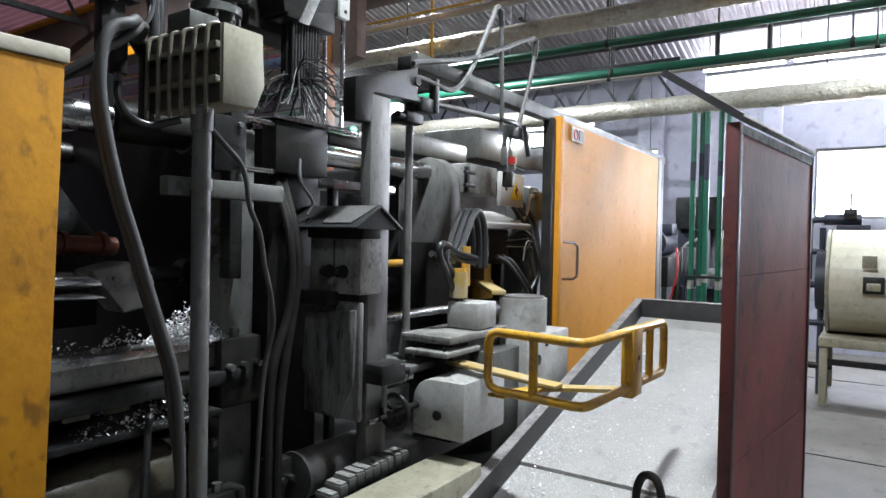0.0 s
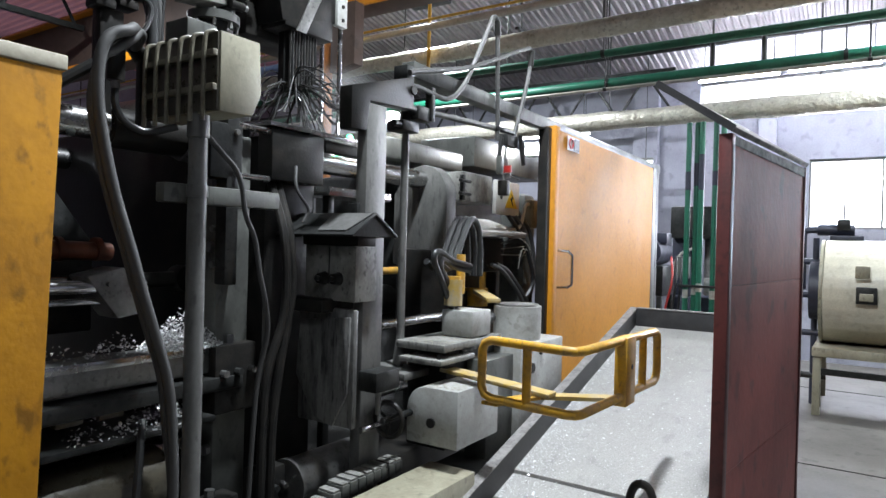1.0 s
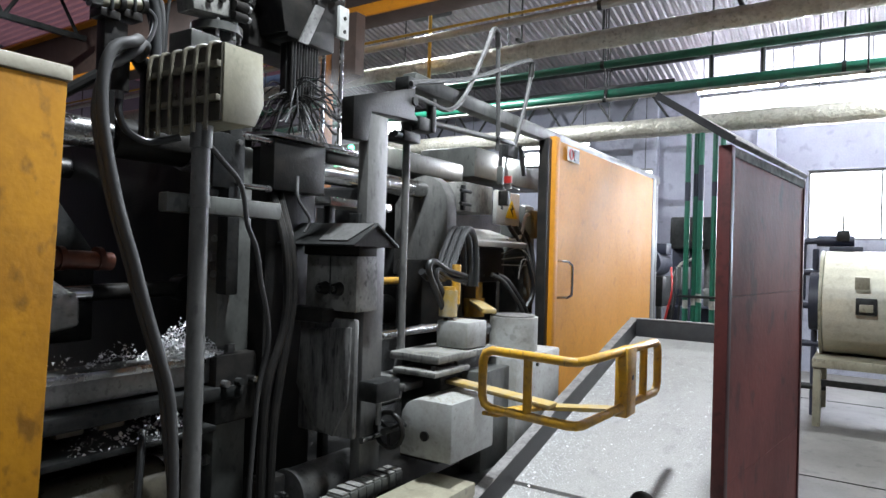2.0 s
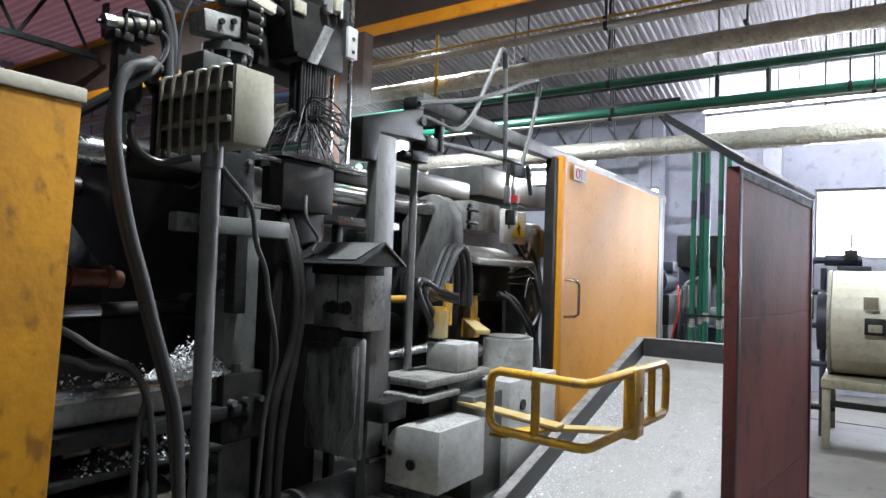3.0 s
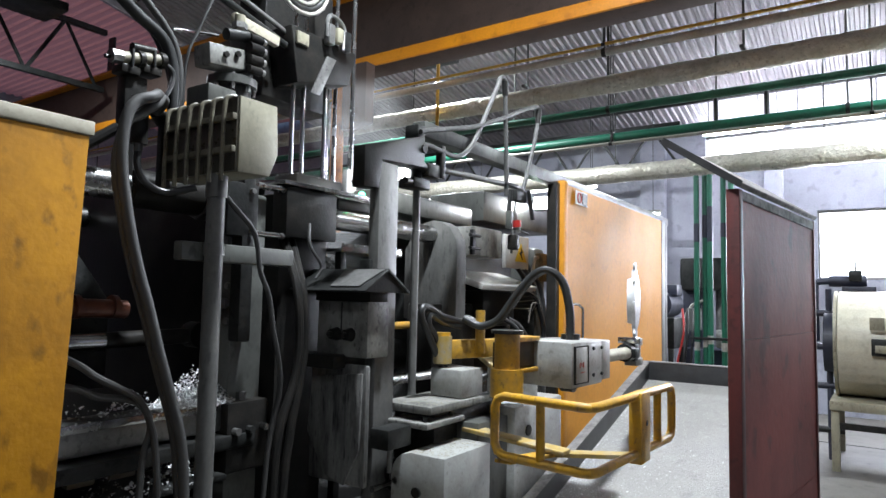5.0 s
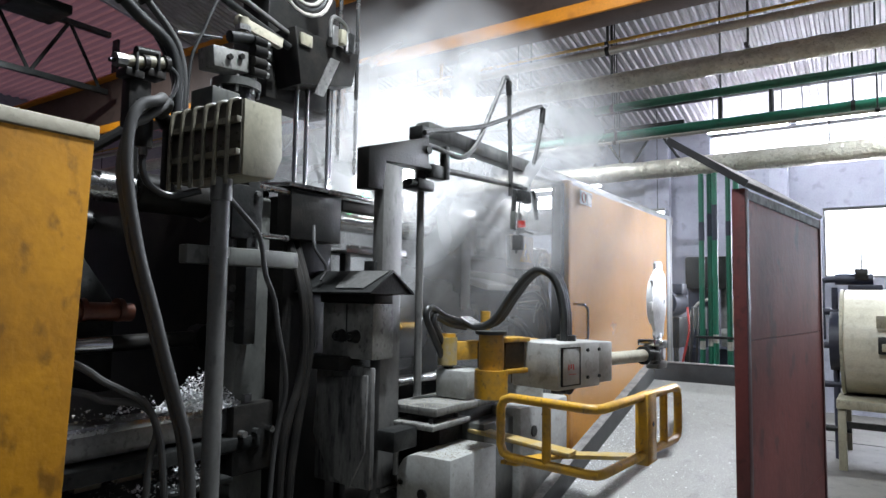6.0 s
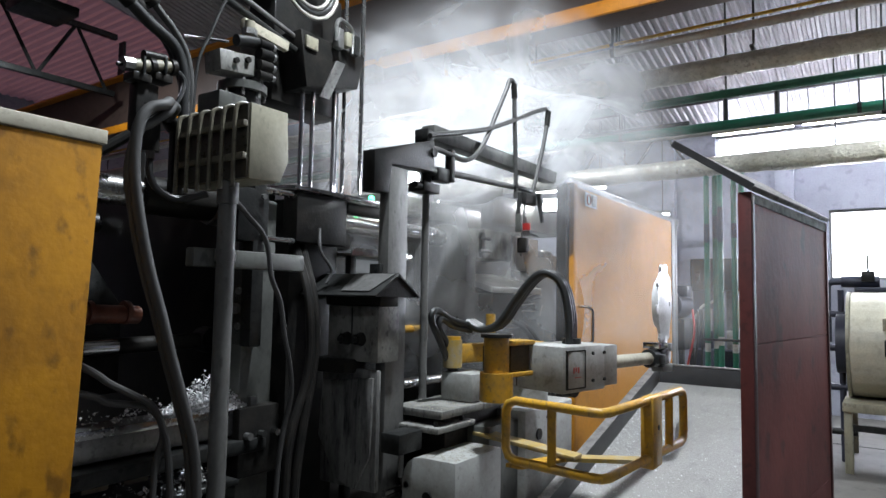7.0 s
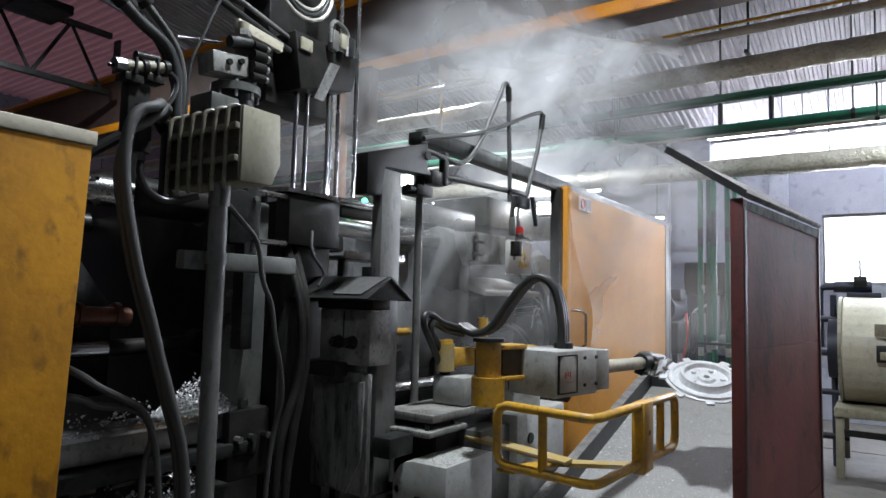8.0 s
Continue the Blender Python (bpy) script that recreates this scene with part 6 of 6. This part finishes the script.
def steam_sheet(mat, w, h, dense, seed, label):
    """A billowing curved veil, thicker in its middle; rigid, it only drifts."""
    bm = B()
    n = 20
    lay = bm.verts.layers.float.new("body")
    grid = []
    for i in range(n + 1):
        col = []
        for k in range(n + 1):
            u, v = 2 * i / n - 1, 2 * k / n - 1
            bump = noise.noise(Vector((u * 1.6 + seed * 7.3, v * 1.6, seed))) * 0.22 + 0.2 * (u * u)
            q = bm.verts.new((u * w / 2, bump * w * 0.5, v * h / 2))
            f = max(0.0, 1 - math.sqrt(u * u + v * v))
            q[lay] = dense * min(1.0, 2.2 * f * f * (3 - 2 * f))
            col.append(q)
        grid.append(col)
    for i in range(n):
        for k in range(n):
            bm.faces.new((grid[i][k], grid[i + 1][k], grid[i + 1][k + 1], grid[i][k + 1]))
    ob = new("steam_cloud", mesh("steam_cloud", bm, mat))
    return tagged(ob, label, "steam", "steam clouds", "stuff")


def steam():
    mat = steam_material()
    spec = ((3.0, 2.6, 0.38, 1), (3.4, 2.8, 0.52, 2), (2.0, 1.8, 0.32, 3), (3.2, 2.0, 0.46, 4), (1.6, 1.5, 0.30, 5), (0.9, 1.0, 0.2, 6), (3.2, 2.6, 0.34, 7), (1.9, 1.5, 0.42, 8), (3.0, 2.2, 0.34, 9), (2.2, 1.8, 0.34, 10))
    for w, h, d, s in spec:
        STEAM.append(steam_sheet(mat, w, h, d, s, "white steam billowing up from the die"))


# ---------- movement ----------
def motions():
    deg = math.radians
    r, home = ARM["robot"], Vector((3.35, 1.63, 0))
    slide = ((0.0, 0.0), (1.6, 0.0), (1.9, -0.03), (2.2, -0.1), (2.5, -0.17), (2.8, -0.2), (5.0, -0.2), (8.0, -0.2))
    walk(r, [(t, pose(home.x + dx, home.y, 0)) for t, dx in slide])
    # swing of the link about the drum, heading of the forearm in plan
    swing = ((0.0, 37, 100), (3.4, 37, 100), (3.6, 22, 106), (3.7, 4, 112), (3.8, -18, 118), (3.9, -39, 122), (4.0, -56, 121), (4.1, -83, 98), (4.2, -103, 66), (4.3, -116, 42), (4.4, -123, 27), (4.5, -127, 16), (4.6, -133, 9), (4.7, -137, 4), (5.1, -144, -5), (5.5, -149, -11), (5.8, -149.9, -12.5), (8.0, -149.9, -12.5))
    axis, reach = Vector((-0.08, 0.12, 0)), 0.7265
    walk(ARM["link"], [(t, pose(axis.x, axis.y, 0, 0, 0, a)) for t, a, f in swing])
    def elbow(a):
        return axis + Vector((reach * math.cos(deg(a)), reach * math.sin(deg(a)), 0))
    walk(ARM["fore"], [(t, Matrix.Translation(elbow(a)) @ pose(0, 0, 0, 0, 0, f)) for t, a, f in swing])
    bars = ((0.0, 33), (3.4, 33), (3.6, 22), (3.8, -2), (4.0, -18), (4.3, -20), (8.0, -20))
    walk(ARM["bar"], [(t, pose(2.60 + 0.2 - 3.35, 1.72 - 1.63, 1.34, 0, 0, a)) for t, a in bars])
    # arched hoses from the post on the guide bar to the gearbox
    def pivot(t):
        for p, q in zip(bars, bars[1:]):
            if p[0] <= t <= q[0]:
                return p[1] + (q[1] - p[1]) * (t - p[0]) / (q[0] - p[0])
    hose_rows = []
    for t, a, f in swing:
        b = deg(pivot(t))
        post = Vector((-0.59 + 0.2 * math.cos(b) + 0.04 * math.sin(b), 0.09 + 0.2 * math.sin(b) - 0.04 * math.cos(b), 0))
        gland = elbow(a) + Vector((0.40 * math.cos(deg(f)) + 0.1 * math.sin(deg(f)), 0.40 * math.sin(deg(f)) - 0.1 * math.cos(deg(f)), 0))
        d = gland - post
        w = math.degrees(math.atan2(d.y, d.x))
        base = gland - d.normalized() * 0.48
        hose_rows.append((t, pose(base.x, base.y, 0, 0, 0, w)))
    # folded: the arch stands over the swing base, seen from its end
    rest = pose(-0.49, 0.24, 0, 0, 0, 6)
    near = pose(-0.46, 0.08, 0, 0, 0, 8)
    hose_rows = [(t, rest if t <= 3.4 else near if t < 3.7 else m) for t, m in hose_rows]
    for h in HOSES:
        walk(h, hose_rows)
    # wrist turn, with the casting in the jaws
    turn = {0.0: 0, 3.4: 0, 7.2: 0, 7.3: 8, 7.4: 24, 7.5: 43, 7.6: 62, 7.7: 79, 7.8: 93, 7.9: 101, 8.0: 105}
    def between(rows, t):
        for p, q in zip(rows, rows[1:]):
            if p[0] <= t <= q[0]:
                s = (t - p[0]) / (q[0] - p[0])
                return [u + (v - u) * s for u, v in zip(p, q)]
        return rows[-1]
    turns = [(t, a) for t, a in turn.items()]
    times = sorted({t for t, _, _ in swing} | {t for t in turn} | {t for t, _ in slide})
    grip_rows, cast_rows = [], []
    for t in times:
        _, a, f = between(swing, t)
        roll = between(turns, t)[1]
        m = Matrix.Translation(elbow(a)) @ pose(0, 0, 0, 0, 0, f) @ pose(1.10, -0.09, 1.30, roll, 0, 0)
        grip_rows.append((t, m))
        dx = between(slide, t)[1]
        # casting stands up from the jaws: its x axis points up, its face across the shaft
        cast_rows.append((t, pose(home.x + dx, home.y, 0) @ m @ Matrix.Translation((0.17, 0, 0)) @ pose(0, 0, 0, 0, 0, 19) @ pose(0, 0, 0, 90, 0, 0) @ pose(0, 0, 0, 0, 0, 90) @ Matrix.Translation((0.29, 0, 0)) @ pose(0, 0, 0, 180, 0, 0)))
    walk(ARM["gripper"], grip_rows)
    walk(ARM["casting"], cast_rows)
    # spray head goes down into the open die
    s = Vector((2.66, 2.75, 2.6))
    drop = ((0.0, 0.0), (4.3, 0.0), (4.4, -0.01), (4.5, -0.07), (4.6, -0.2), (4.7, -0.34), (4.9, -0.6), (5.1, -0.78), (5.4, -0.86), (5.8, -0.88), (8.0, -0.88))
    walk(ARM["spray"], [(t, pose(s.x, s.y, s.z + dz)) for t, dz in drop])
    walk(MOVING["ram"], [(t, pose(0.9 + dx, 2.25, 1.4)) for t, dx in ((0.0, 0.0), (0.9, 0.0), (1.5, -0.05), (1.7, -0.1), (2.2, -0.4), (2.7, -0.6), (8.0, -0.6))])
    walk(MOVING["ram_hose"], [(t, pose(1.2 + dx, 1.95, 1.0)) for t, dx in ((0.0, -0.6), (1.6, -0.6), (2.2, -0.25), (2.7, 0.0), (8.0, 0.0))])
    # steam clouds: each rises out of the die and drifts
    yaw = -57
    paths = (
        ((0, 3.2, 3.3, 0.9), (4.6, 3.2, 3.3, 0.9), (5.2, 3.3, 3.2, 1.7), (5.8, 3.8, 3.2, 2.6), (6.5, 4.1, 3.2, 3.1), (7.2, 4.6, 3.2, 3.4), (8, 5.6, 3.0, 4.3)),
        ((0, 3.5, 3.5, 0.8), (4.6, 3.5, 3.5, 0.8), (5.3, 3.6, 3.4, 1.8), (5.9, 4.4, 3.0, 2.8), (6.5, 4.8, 2.9, 3.4), (7.2, 5.2, 2.8, 3.6), (8, 6.1, 2.7, 4.4)),
        ((0, 3.0, 3.1, 0.8), (4.8, 3.0, 3.1, 0.8), (5.4, 3.1, 3.0, 1.5), (5.9, 3.2, 2.7, 1.9), (6.6, 3.3, 2.7, 2.0), (7.4, 3.4, 2.8, 2.1), (8, 3.4, 3.2, 1.8)),
        ((0, 3.4, 3.6, 0.7), (4.8, 3.4, 3.6, 0.7), (5.6, 3.5, 3.4, 1.8), (6.2, 4.1, 3.2, 2.6), (6.8, 4.7, 2.9, 3.0), (7.4, 5.3, 2.7, 3.1), (8, 5.9, 2.5, 3.2)),
        ((0, 2.9, 3.2, 0.9), (4.9, 2.9, 3.2, 0.9), (5.5, 3.0, 3.0, 1.6), (6.0, 3.2, 2.6, 1.75), (7.0, 3.3, 2.6, 1.8), (8, 3.4, 2.6, 1.7)),
        ((0, 3.2, 3.0, 2.4), (2.8, 3.25, 3.0, 2.55), (4.0, 3.3, 3.0, 2.65), (4.6, 3.35, 3.0, 2.75), (6, 3.5, 3.0, 3.1), (8, 3.6, 3.0, 3.4)),
        ((0, 3.3, 3.5, 0.6), (4.7, 3.3, 3.5, 0.6), (5.3, 3.5, 3.5, 1.6), (5.8, 4.1, 3.3, 3.0), (6.4, 4.5, 3.2, 3.6), (7.1, 4.9, 3.1, 3.8), (8, 5.8, 3.0, 4.6)),
        ((0, 2.9, 3.3, 0.7), (4.8, 2.9, 3.3, 0.7), (5.4, 3.0, 2.7, 1.3), (5.9, 3.05, 2.2, 1.7), (7.0, 3.15, 2.15, 1.72), (8, 3.2, 2.15, 1.68)),
        ((0, 3.6, 3.6, 0.6), (4.8, 3.6, 3.6, 0.6), (5.6, 3.8, 2.6, 1.2), (6.2, 4.0, 1.9, 1.7), (7.0, 4.3, 1.62, 1.95), (8, 4.6, 1.60, 1.9)),
        ((0, 3.1, 3.5, 0.7), (4.8, 3.1, 3.5, 0.7), (5.3, 2.9, 3.5, 1.7), (5.8, 2.85, 3.4, 2.45), (6.5, 2.85, 3.4, 2.6), (7.2, 2.95, 3.4, 2.7), (8, 3.3, 3.4, 2.9)),
    )
    lean = -28
    def nearer(rows, k):
        return [(t, x * k, y * k, 1.6 + (z - 1.6) * k) if t > 5.5 else (t, x, y, z) for t, x, y, z in rows]
    paths = [nearer(rows, 0.82) if i in (0, 1, 3, 6) else rows for i, rows in enumerate(paths)]
    for ob, rows in zip(STEAM, paths):
        walk(ob, [(t, pose(x, y, z, lean if z > 2.2 or t < 5 else 0, 0, yaw)) for t, x, y, z in rows])


hall()
overhead()
background()
guard_doors()
machine()
pole_box()
control_box()
clutter()
lamp_pole()
chute()
red_screen()
bumper()
extractor()
casting()
sprayer()
scrap()
steam()
motions()
